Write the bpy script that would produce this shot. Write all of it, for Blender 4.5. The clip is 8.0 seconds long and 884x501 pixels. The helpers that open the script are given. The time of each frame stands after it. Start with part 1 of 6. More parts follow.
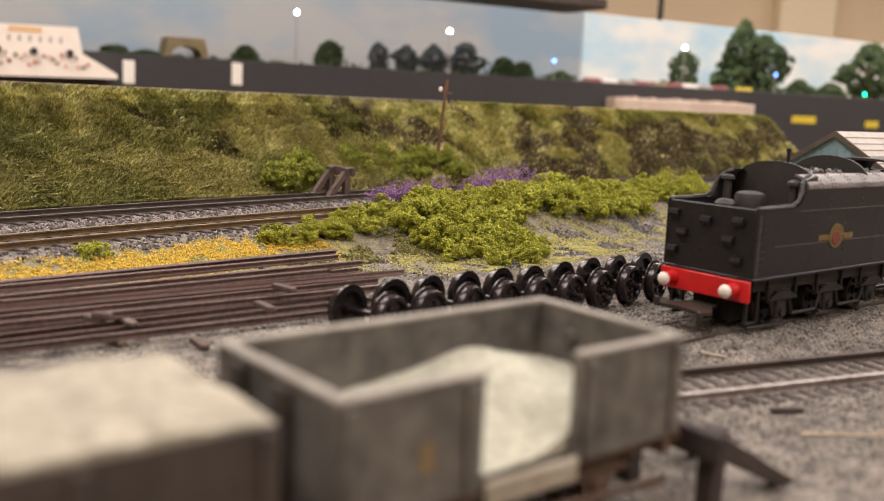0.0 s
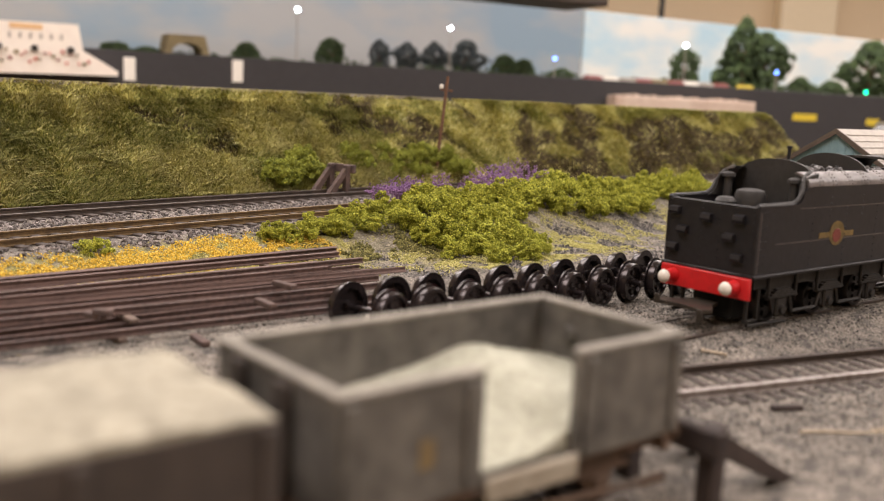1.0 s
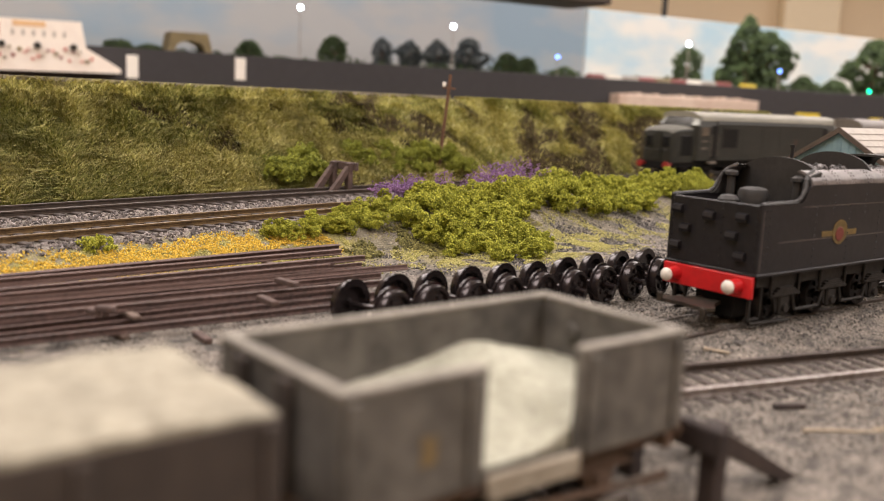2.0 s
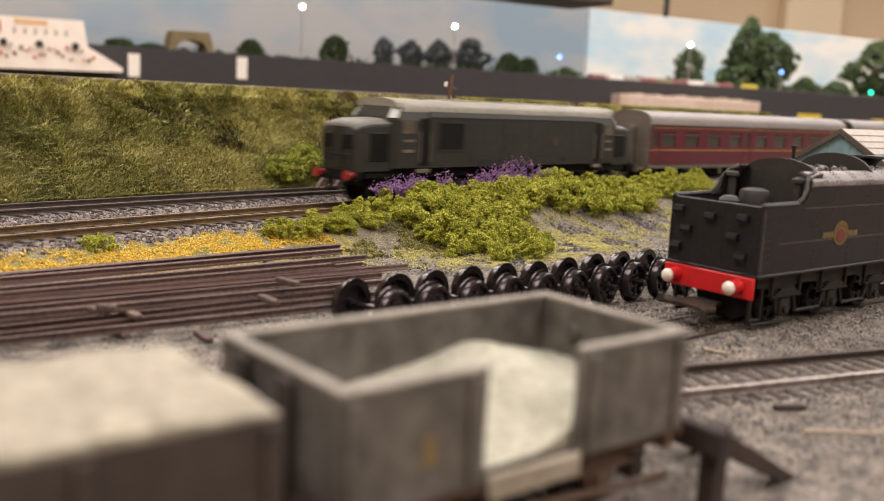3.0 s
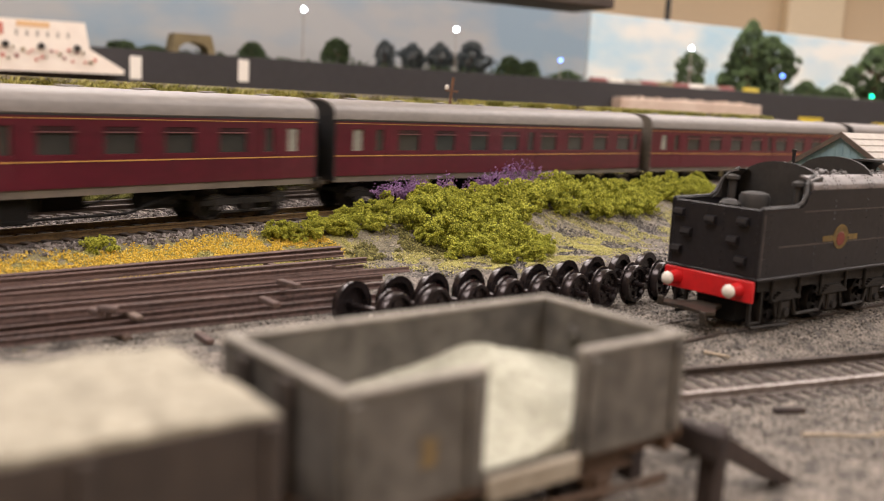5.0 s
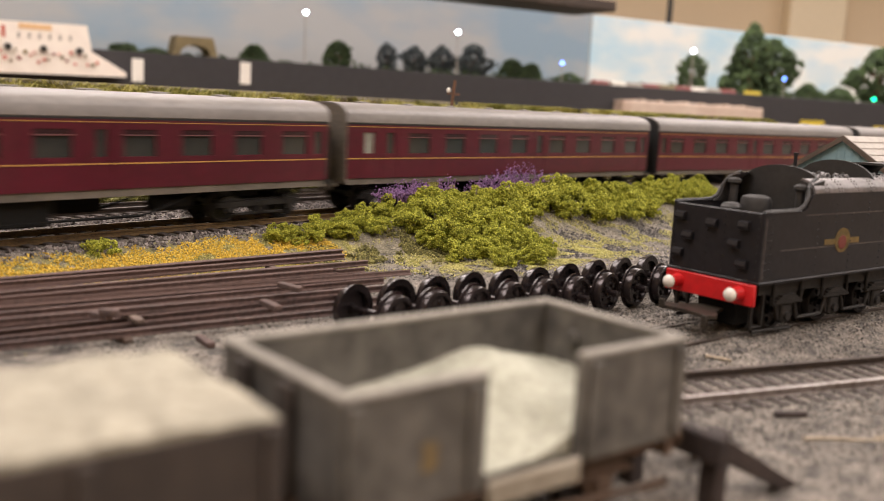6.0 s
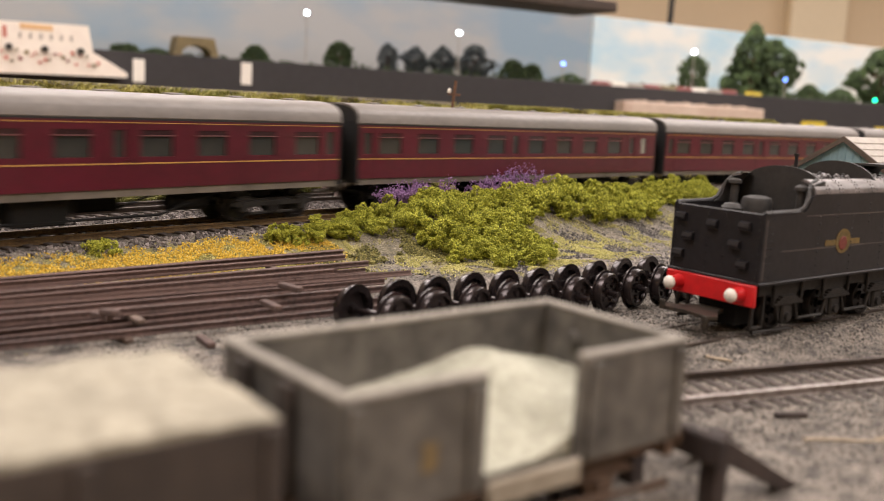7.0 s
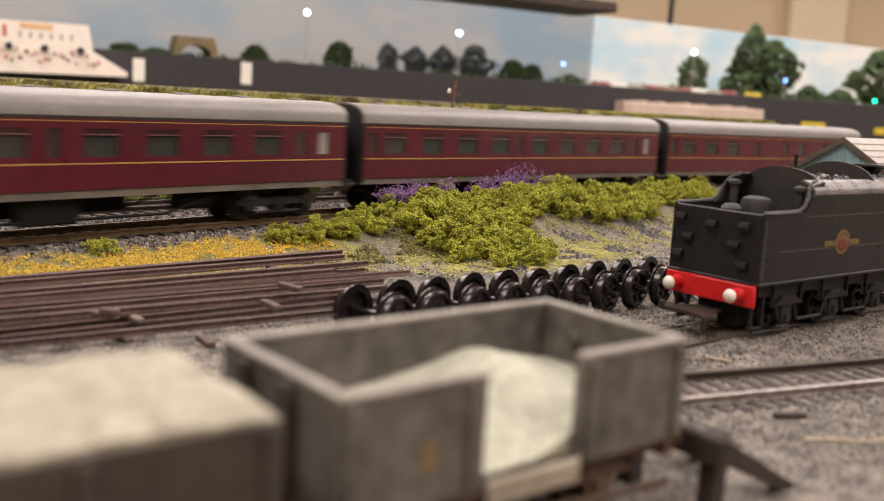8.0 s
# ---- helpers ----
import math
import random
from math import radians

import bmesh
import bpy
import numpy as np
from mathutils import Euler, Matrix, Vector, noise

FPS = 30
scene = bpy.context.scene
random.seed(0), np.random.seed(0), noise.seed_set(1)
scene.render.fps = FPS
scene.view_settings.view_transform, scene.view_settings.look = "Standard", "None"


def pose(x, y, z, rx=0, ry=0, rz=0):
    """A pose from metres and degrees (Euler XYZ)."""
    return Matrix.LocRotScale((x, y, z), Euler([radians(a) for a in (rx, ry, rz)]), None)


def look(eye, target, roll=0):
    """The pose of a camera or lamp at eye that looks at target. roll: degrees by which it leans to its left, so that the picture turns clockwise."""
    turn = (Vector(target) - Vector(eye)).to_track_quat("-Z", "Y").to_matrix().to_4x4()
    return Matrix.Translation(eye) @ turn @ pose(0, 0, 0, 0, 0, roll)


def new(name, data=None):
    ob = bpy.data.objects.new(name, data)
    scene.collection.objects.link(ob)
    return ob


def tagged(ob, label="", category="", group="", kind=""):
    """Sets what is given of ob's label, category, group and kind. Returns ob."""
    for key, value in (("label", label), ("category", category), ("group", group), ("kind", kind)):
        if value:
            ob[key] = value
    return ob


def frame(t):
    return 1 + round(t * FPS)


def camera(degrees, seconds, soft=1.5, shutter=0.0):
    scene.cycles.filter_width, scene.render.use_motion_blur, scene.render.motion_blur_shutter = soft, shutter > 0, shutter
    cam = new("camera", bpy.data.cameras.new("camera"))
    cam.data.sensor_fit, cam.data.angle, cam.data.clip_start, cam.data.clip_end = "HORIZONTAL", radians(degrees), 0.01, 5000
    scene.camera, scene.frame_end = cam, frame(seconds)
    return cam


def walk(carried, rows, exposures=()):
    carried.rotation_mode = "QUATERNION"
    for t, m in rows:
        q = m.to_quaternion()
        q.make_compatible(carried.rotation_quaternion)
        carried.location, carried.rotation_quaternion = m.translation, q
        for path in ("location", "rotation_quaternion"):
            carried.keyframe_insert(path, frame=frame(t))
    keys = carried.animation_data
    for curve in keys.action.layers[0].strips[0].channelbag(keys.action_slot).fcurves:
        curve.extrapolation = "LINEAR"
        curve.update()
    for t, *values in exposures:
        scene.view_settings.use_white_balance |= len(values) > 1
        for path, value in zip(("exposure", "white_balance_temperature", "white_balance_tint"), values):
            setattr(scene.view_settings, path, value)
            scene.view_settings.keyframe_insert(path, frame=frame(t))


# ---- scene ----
cam = camera(50.43, 8.0, soft=0.8, shutter=0.5)
cam.data.dof.use_dof = True
cam.data.dof.focus_distance = 0.395
cam.data.dof.aperture_fstop = 13.5
PATH = [
    (0, (-0.00005, 0.00086, 0.06618), (0.00438, 0.98856, -0.09013), 2.502),
    (0.5, (-0.00003, 0.00081, 0.06612), (0.00444, 0.98824, -0.09190), 2.508),
    (1, (0.00001, 0.00074, 0.06609), (0.00391, 0.98802, -0.09286), 2.551),
    (1.5, (0.00000, 0.00084, 0.06586), (0.00252, 0.98792, -0.09432), 2.581),
    (3, (-0.00009, 0.00070, 0.06591), (0.00057, 0.98765, -0.09510), 2.861),
    (3.5, (-0.00011, 0.00051, 0.06602), (0.00055, 0.98751, -0.09472), 2.910),
    (4, (-0.00005, 0.00022, 0.06601), (0.00017, 0.98735, -0.09392), 2.948),
    (4.5, (0.00000, 0.00000, 0.06592), (-0.00000, 0.98724, -0.09336), 2.967),
    (6, (0.00015, 0.00015, 0.06613), (-0.00219, 0.98798, -0.08936), 3.008),
    (6.5, (0.00020, 0.00014, 0.06613), (-0.00299, 0.98806, -0.08879), 3.039),
    (7, (0.00025, 0.00009, 0.06613), (-0.00307, 0.98801, -0.08883), 3.053),
    (7.5, (0.00026, -0.00000, 0.06609), (-0.00296, 0.98792, -0.08886), 3.123),
    (8, (0.00023, -0.00006, 0.06613), (-0.00268, 0.98787, -0.08878), 3.168),
]
walk(cam, [(t, look(eye, target, roll)) for t, eye, target, roll in PATH])

# ---- light: a hall with ceiling panels ----
scene.view_settings.exposure = 0.0
world = bpy.data.worlds.new("hall_air")
scene.world = world
world.use_nodes = True
world.node_tree.nodes["Background"].inputs[0].default_value = (1.0, 0.92, 0.85, 1)
world.node_tree.nodes["Background"].inputs[1].default_value = 0.05


def ceiling_lamp(x, y, power, size=1.2, color=(1.0, 0.9, 0.86)):
    lamp = bpy.data.lights.new("ceiling_panel_lamp", "AREA")
    lamp.energy, lamp.color, lamp.shape, lamp.size = power, color, "SQUARE", size
    ob = new("ceiling_panel_lamp", lamp)
    ob.location = (x, y, 1.86)
    return ob


for lx, ly in ((-0.9, -0.6), (1.5, -0.6), (-0.9, 1.4), (1.5, 1.4), (3.9, 3.4), (1.5, 3.4), (-0.9, 3.4), (3.9, 1.4)):
    ceiling_lamp(lx, ly, 50.0)

# ---- materials ----
MATS = {}


def material(name, color, color2=None, rough=0.7, metal=0.0, grain=600.0, spots=60.0, bump=0.3, contrast=0.5, coat=0.0, vary=0.0, emit=0.0, depth=0.0004, spec=0.5):
    """Two-scale procedural surface: fine grain and larger stains mix two colours, grain drives relief."""
    if name in MATS:
        return MATS[name]
    m = bpy.data.materials.new(name)
    m.use_nodes = True
    nt = m.node_tree
    b = nt.nodes["Principled BSDF"]
    c2 = color2 or tuple(c * 0.6 for c in color)
    geo = nt.nodes.new("ShaderNodeTexCoord")
    n1, n2 = nt.nodes.new("ShaderNodeTexNoise"), nt.nodes.new("ShaderNodeTexNoise")
    n1.inputs["Scale"].default_value, n1.inputs["Detail"].default_value = grain, 6
    n2.inputs["Scale"].default_value, n2.inputs["Detail"].default_value = spots, 4
    for n in (n1, n2):
        nt.links.new(geo.outputs["Object"], n.inputs["Vector"])
    add = nt.nodes.new("ShaderNodeMath")
    add.operation = "ADD"
    nt.links.new(n1.outputs[0], add.inputs[0])
    nt.links.new(n2.outputs[0], add.inputs[1])
    ramp = nt.nodes.new("ShaderNodeMapRange")
    ramp.inputs[1].default_value, ramp.inputs[2].default_value = 1.0 - contrast / 2, 1.0 + contrast / 2
    nt.links.new(add.outputs[0], ramp.inputs[0])
    fac = ramp.outputs[0]
    if vary:
        info = nt.nodes.new("ShaderNodeObjectInfo")
        mul = nt.nodes.new("ShaderNodeMath")
        mul.operation, mul.inputs[1].default_value = "MULTIPLY_ADD", vary
        nt.links.new(info.outputs["Random"], mul.inputs[0])
        nt.links.new(fac, mul.inputs[2])
        fac = mul.outputs[0]
    mix = nt.nodes.new("ShaderNodeMix")
    mix.data_type = "RGBA"
    mix.inputs[6].default_value, mix.inputs[7].default_value = (*c2, 1), (*color, 1)
    nt.links.new(fac, mix.inputs[0])
    nt.links.new(mix.outputs[2], b.inputs["Base Color"])
    b.inputs["Roughness"].default_value, b.inputs["Metallic"].default_value = rough, metal
    b.inputs["Coat Weight"].default_value = coat
    b.inputs["Specular IOR Level"].default_value = spec
    if bump:
        bn = nt.nodes.new("ShaderNodeBump")
        bn.inputs["Strength"].default_value, bn.inputs["Distance"].default_value = bump, depth
        nt.links.new(n1.outputs[0], bn.inputs["Height"])
        nt.links.new(bn.outputs[0], b.inputs["Normal"])
    if emit:
        b.inputs["Emission Color"].default_value, b.inputs["Emission Strength"].default_value = (*color, 1), emit
    MATS[name] = m
    return m


# ---- mesh helpers: shapes in millimetres ----
MM = 0.001


def link(name, bm, mat, parent=None, label="", m=None, smooth=False):
    me = bpy.data.meshes.new(name)
    bmesh.ops.recalc_face_normals(bm, faces=bm.faces)
    bmesh.ops.scale(bm, vec=(MM, MM, MM), verts=bm.verts)
    bm.to_mesh(me)
    bm.free()
    for one in (mat if isinstance(mat, (list, tuple)) else [mat]):
        me.materials.append(one)
    if smooth:
        me.shade_smooth()
        me.set_sharp_from_angle(angle=radians(40))
    ob = new(name, me)
    ob.parent = parent
    if m is not None:
        ob.matrix_basis = m
    return tagged(ob, label)


def part(name, bm, mat, parent, label="", smooth=True):
    return link(name, bm, mat, parent, label, smooth=smooth)


def mpose(x, y, z, rz=0.0, rx=0.0, ry=0.0):
    return pose(x * MM, y * MM, z * MM, rx, ry, rz)


def group_root(name, m, label, category, group="", kind=""):
    ob = new(name)
    ob.empty_display_size = 0.01
    ob.matrix_basis = m
    return tagged(ob, label, category, group, kind)


def box(bm, a, b, bevel=0.0, mi=0):
    x0, y0, z0 = (min(p, q) for p, q in zip(a, b))
    x1, y1, z1 = (max(p, q) for p, q in zip(a, b))
    v = [bm.verts.new(c) for c in ((x0, y0, z0), (x1, y0, z0), (x1, y1, z0), (x0, y1, z0), (x0, y0, z1), (x1, y0, z1), (x1, y1, z1), (x0, y1, z1))]
    fs = [bm.faces.new([v[i] for i in q]) for q in ((3, 2, 1, 0), (4, 5, 6, 7), (0, 1, 5, 4), (1, 2, 6, 5), (2, 3, 7, 6), (3, 0, 4, 7))]
    for f in fs:
        f.material_index = mi
    if bevel:
        es = list({e for f in fs for e in f.edges})
        bmesh.ops.bevel(bm, geom=es, offset=bevel, segments=1, affect="EDGES", profile=0.5)
    return bm


def ring_lathe(bm, prof, n=20, m=Matrix.Identity(4), mi=0):
    """prof: (radius, height) pairs turned about z, then moved by m."""
    rings = []
    for r, z in prof:
        rings.append([bm.verts.new(m @ Vector((r * math.cos(2 * math.pi * i / n), r * math.sin(2 * math.pi * i / n), z))) for i in range(n)] if r > 1e-6 else [bm.verts.new(m @ Vector((0, 0, z)))])
    for a, b in zip(rings, rings[1:]):
        for i in range(n):
            j = (i + 1) % n
            if len(a) == 1 and len(b) == 1:
                continue
            q = [a[0], b[i], b[j]] if len(a) == 1 else [a[i], a[j], b[0]] if len(b) == 1 else [a[i], a[j], b[j], b[i]]
            bm.faces.new(q).material_index = mi
    return bm


def rod(bm, p, q, r, n=8, r2=None, mi=0):
    p, q = Vector(p), Vector(q)
    d = q - p
    m = Matrix.Translation(p) @ d.to_track_quat("Z", "Y").to_matrix().to_4x4()
    r2 = r if r2 is None else r2
    return ring_lathe(bm, ((0, 0), (r, 0), (r2, d.length), (0, d.length)), n, m, mi)


def prism(bm, outline, axis, a, b, mi=0):
    """Extrudes a closed 2D outline from a to b along an axis: x (outline y,z), y (outline x,z), z (outline x,y)."""
    def at(u, v, w):
        return {"x": (w, u, v), "y": (u, w, v), "z": (u, v, w)}[axis]
    lo = [bm.verts.new(at(u, v, a)) for u, v in outline]
    hi = [bm.verts.new(at(u, v, b)) for u, v in outline]
    n = len(outline)
    fs = [bm.faces.new(lo), bm.faces.new(hi)]
    for i in range(n):
        fs.append(bm.faces.new((lo[i], lo[(i + 1) % n], hi[(i + 1) % n], hi[i])))
    for f in fs:
        f.material_index = mi
    return bm


def smoothstep(a, b, x):
    t = min(1.0, max(0.0, (x - a) / (b - a)))
    return t * t * (3 - 2 * t)


# ---- plan, in millimetres: the main line is an arc ----
RAIL_Z = 11.3
ARC_R, ARC_X, ARC_Y, ARC_A = 2414.3, 1775.1, -1118.0, 0.9249
FAR_LAT = -60.0
YARD_Z = -2.6
YARD_A = 0.672


def arc(s, lat=0.0, z=0.0):
    a = ARC_A - s / ARC_R
    return Vector((ARC_X - (ARC_R - lat) * math.sin(a), ARC_Y + (ARC_R - lat) * math.cos(a), z))


def arc_turn(s):
    return math.degrees(ARC_A - s / ARC_R)


def arc_of(x, y):
    ux, uy = x - ARC_X, y - ARC_Y
    return (ARC_A - math.atan2(-ux, uy)) * ARC_R, ARC_R - math.hypot(ux, uy)


def nz(x, y, scale, seed=0.0):
    return noise.noise(Vector((x / scale + seed, y / scale - seed * 0.7, seed * 1.3)))


def ground_z(x, y):
    s, lat = arc_of(x, y)
    yard = YARD_Z + 0.5 * nz(x, y, 30, 3) + 0.25 * nz(x, y, 7, 5)
    bank = 8.2 + 0.25 * nz(x, y, 9, 8)
    k = smoothstep(16, 62, lat)
    z = bank * (1 - k) + yard * k
    # low mound under the bushes beside the main line
    z += 11.0 * math.exp(-((lat - 48) / 22) ** 2) * smoothstep(105, 190, s) * (1 - smoothstep(470, 560, s))
    # ash heaped against the rails under the tender
    du, dv = (x - 83.9) * math.cos(YARD_A) + (y - 289.4) * math.sin(YARD_A), (x - 83.9) * math.sin(YARD_A) - (y - 289.4) * math.cos(YARD_A)
    z += 2.1 * smoothstep(30, 20, abs(dv)) * smoothstep(-45, -12, du)
    # grassed bank behind the far track
    end = 1 - smoothstep(800, 848, s)
    if lat < -84:
        top = 66.0 - RAIL_Z + 2.0
        k = min(1.0, max(0.0, (-92 - lat) / 58.0))
        k = k ** 0.85
        rough = (3.0 * nz(s * 0.5, lat, 40, 11) + 3.4 * nz(s * 0.55, lat, 13, 12) + 1.8 * nz(s * 0.7, lat, 5.5, 13)) * (1 - abs(2 * k - 1) ** 3) * (0.2 + 0.8 * smoothstep(-92, -104, lat))
        z += (top * k + rough) * end
    return z

# ---- surfaces ----
M_WALL = material("beige_wall_paint", (0.75, 0.61, 0.43), (0.68, 0.55, 0.38), 0.8, grain=40, spots=1.5, bump=0.1, contrast=1.2)
M_COLUMN = material("cream_column_paint", (0.85, 0.74, 0.55), (0.8, 0.69, 0.5), 0.8, grain=40, spots=2, bump=0.1)
M_CEIL = material("ceiling_tile", (0.75, 0.72, 0.66), (0.7, 0.67, 0.6), 0.9, grain=80, spots=3, bump=0.1)
M_FLOOR = material("hall_floor", (0.2, 0.15, 0.1), (0.14, 0.1, 0.07), 0.5, grain=30, spots=2, bump=0.05)
M_SLEEPER = material("weathered_sleeper", (0.085, 0.066, 0.056), (0.04, 0.031, 0.028), 0.85, grain=900, spots=120, bump=0.5, vary=0.4)
M_RAIL_BROWN = material("rusty_brown_rail", (0.2, 0.13, 0.06), (0.1, 0.065, 0.035), 0.45, 0.35, grain=900, spots=120, bump=0.25)
M_RAIL_STEEL = material("worn_steel_rail", (0.62, 0.58, 0.54), (0.35, 0.3, 0.26), 0.3, 0.9, grain=900, spots=90, bump=0.1)
# Brighter rail colour that carries the highlight of the siding's near rail.
M_RAIL_HIGHLIT = material("part_worn_rail", (0.5, 0.46, 0.44), (0.16, 0.125, 0.105), 0.4, 0.7, grain=500, spots=30, bump=0.15, contrast=0.6)
M_RAIL_RUST = material("dark_rusty_rail", (0.13, 0.08, 0.068), (0.03, 0.0195, 0.0185), 0.65, 0.1, grain=700, spots=60, bump=0.4, contrast=0.6, vary=0.6)
M_RAIL_DARK = material("dark_brown_rail", (0.09, 0.068, 0.055), (0.045, 0.034, 0.029), 0.5, 0.3, grain=900, spots=120, bump=0.25)


def ground_material():
    """Ash ground, ballast beside the line, flock grass on the banks: chosen by noise and by a painted mask on the mesh."""
    m = bpy.data.materials.new("scenic_ground")
    m.use_nodes = True
    nt = m.node_tree
    b = nt.nodes["Principled BSDF"]
    b.inputs["Roughness"].default_value = 0.95
    b.inputs["Specular IOR Level"].default_value = 0.15
    co = nt.nodes.new("ShaderNodeTexCoord")

    def tex(scale, detail=5, rough=0.6):
        n = nt.nodes.new("ShaderNodeTexNoise")
        n.inputs["Scale"].default_value, n.inputs["Detail"].default_value, n.inputs["Roughness"].default_value = scale, detail, rough
        nt.links.new(co.outputs["Object"], n.inputs["Vector"])
        return n.outputs[0]

    def ramp(src, stops):
        r = nt.nodes.new("ShaderNodeValToRGB")
        e = r.color_ramp.elements
        for i, (pos, col) in enumerate(stops):
            el = e[i] if i < 2 else e.new(pos)
            el.position, el.color = pos, (*col, 1)
        nt.links.new(src, r.inputs[0])
        return r.outputs[0]

    def mixed(fac, a, c):
        x = nt.nodes.new("ShaderNodeMix")
        x.data_type = "RGBA"
        nt.links.new(fac, x.inputs[0])
        nt.links.new(a, x.inputs[6])
        nt.links.new(c, x.inputs[7])
        return x.outputs[2]
    fine, mid, big = tex(1400, 4), tex(170, 6), tex(26, 5)
    ash = ramp(fine, [(0.3, (0.03, 0.028, 0.028)), (0.7, (0.2, 0.18, 0.162)), (0.5, (0.085, 0.079, 0.073))])
    ash_light = ramp(fine, [(0.3, (0.07, 0.062, 0.055)), (0.7, (0.46, 0.405, 0.35)), (0.5, (0.21, 0.186, 0.16))])
    patch = ramp(mid, [(0.36, (0, 0, 0)), (0.58, (1, 1, 1))])
    ash = mixed(patch, ash, ash_light)
    grass = ramp(mid, [(0.28, (0.08, 0.076, 0.02)), (0.75, (0.36, 0.31, 0.09)), (0.5, (0.2, 0.185, 0.05))])
    att = nt.nodes.new("ShaderNodeAttribute")
    att.attribute_name = "cover"
    sep = nt.nodes.new("ShaderNodeSeparateColor")
    nt.links.new(att.outputs["Color"], sep.inputs[0])
    col = mixed(sep.outputs[0], ash, grass)
    straw = ramp(fine, [(0.3, (0.12, 0.11, 0.03)), (0.7, (0.42, 0.37, 0.13))])
    msk = nt.nodes.new("ShaderNodeMath")
    msk.operation = "MULTIPLY"
    nt.links.new(sep.outputs[1], msk.inputs[0])
    nt.links.new(ramp(tex(260, 4), [(0.36, (0, 0, 0)), (0.5, (1, 1, 1))]), msk.inputs[1])
    col = mixed(msk.outputs[0], col, straw)
    earth = ramp(mid, [(0.3, (0.012, 0.009, 0.004)), (0.7, (0.07, 0.05, 0.02))])
    col = mixed(sep.outputs[2], col, earth)
    nt.links.new(col, b.inputs["Base Color"])
    bn = nt.nodes.new("ShaderNodeBump")
    bn.inputs["Strength"].default_value, bn.inputs["Distance"].default_value = 1.0, 0.0012
    nt.links.new(tex(900, 6), bn.inputs["Height"])
    nt.links.new(bn.outputs[0], b.inputs["Normal"])
    return m


def cover_at(s, lat):
    """Shares of grass, straw flock and bare earth on the ground."""
    grass = 1.0 if lat < -88 else 0.0
    straw = smoothstep(20, 30, lat) * (1 - smoothstep(60, 75, lat)) * (0.8 if s < 130 else 0.2)
    straw = max(straw, smoothstep(120, 150, s) * smoothstep(55, 70, lat) * (1 - smoothstep(92, 112, lat)) * (1 - smoothstep(200, 330, s)) * 0.7)
    p = arc(s, lat)
    return grass, straw, grass * bare(s, lat, p.x, p.y)


def bare(s, lat, x, y):
    """Share of eroded earth: patches, more of them towards the far end of the bank."""
    b = nz(s * 0.55, lat, 26, 51) + 0.6 * nz(s * 0.6, lat, 9, 52)
    return smoothstep(0.1, 0.52, b + 0.5 * smoothstep(400, 620, s) * smoothstep(-148, -122, lat) - 0.3 * smoothstep(-140, -152, lat) - 0.34 * smoothstep(190, 60, s) + 0.2 * smoothstep(150, 230, s) * smoothstep(-110, -125, lat))


def ground():
    """The scenic top of the baseboard: one sheet, finer towards the lens."""
    # columns along the arc, rows across it
    ss = [-420 + i * 14 for i in range(20)] + [-140 + i * 4.0 for i in range(225)] + [760 + i * 16 for i in range(40)] + [1400 + i * 50 for i in range(34)]
    ll = [-330, -300, -270, -240, -210, -190, -175, -165] + [-158 + i * 2.4 for i in range(30)] + [-86 + i * 4 for i in range(24)] + [10 + i * 3 for i in range(40)] + [130 + i * 7 for i in range(48)]
    verts, cover = [], []
    for s in ss:
        for lat in ll:
            p = arc(s, lat)
            verts.append((p.x * MM, p.y * MM, ground_z(p.x, p.y) * MM))
            cover.append(cover_at(s, lat))
    n = len(ll)
    faces = [(i * n + j, i * n + j + 1, (i + 1) * n + j + 1, (i + 1) * n + j) for i in range(len(ss) - 1) for j in range(n - 1)]
    me = bpy.data.meshes.new("ground")
    me.from_pydata(verts, [], faces)
    me.shade_smooth()
    att = me.color_attributes.new("cover", "FLOAT_COLOR", "POINT")
    att.data.foreach_set("color", [c for g, st, br in cover for c in (g, st, br, 1)])
    me.materials.append(ground_material())
    return tagged(new("ground", me), "grey ash and flock-grass scenic ground of a model railway", "ground", kind="structure")


def hall():
    """Floor, walls and ceiling of the exhibition hall around the layouts."""
    bm = bmesh.new()
    box(bm, (-3500, -2500, -1010), (7500, 6500, -990))
    tagged(link("floor", bm, M_FLOOR), "dark brown hall floor", "floor", kind="structure")
    bm = bmesh.new()
    box(bm, (-3500, -2500, 1900), (7500, 6500, 1940))
    tagged(link("ceiling", bm, M_CEIL), "off-white tiled hall ceiling", "ceiling", kind="structure")
    for name, a, b in (("wall_north", (-3500, 6400, -990), (7500, 6500, 1900)), ("wall_south", (-3500, -2500, -990), (7500, -2400, 1900)), ("wall_west", (-3500, -2400, -990), (-3400, 6400, 1900)), ("wall_east", (7400, -2400, -990), (7500, 6400, 1900))):
        bm = bmesh.new()
        box(bm, a, b)
        tagged(link(name, bm, M_WALL), "plain beige painted hall wall", "wall", kind="structure")
    bm = bmesh.new()
    box(bm, (2150, 6250, -990), (2520, 6400, 1900), 12)
    tagged(link("column", bm, M_COLUMN), "cream painted square column on the hall wall", "column", kind="structure")


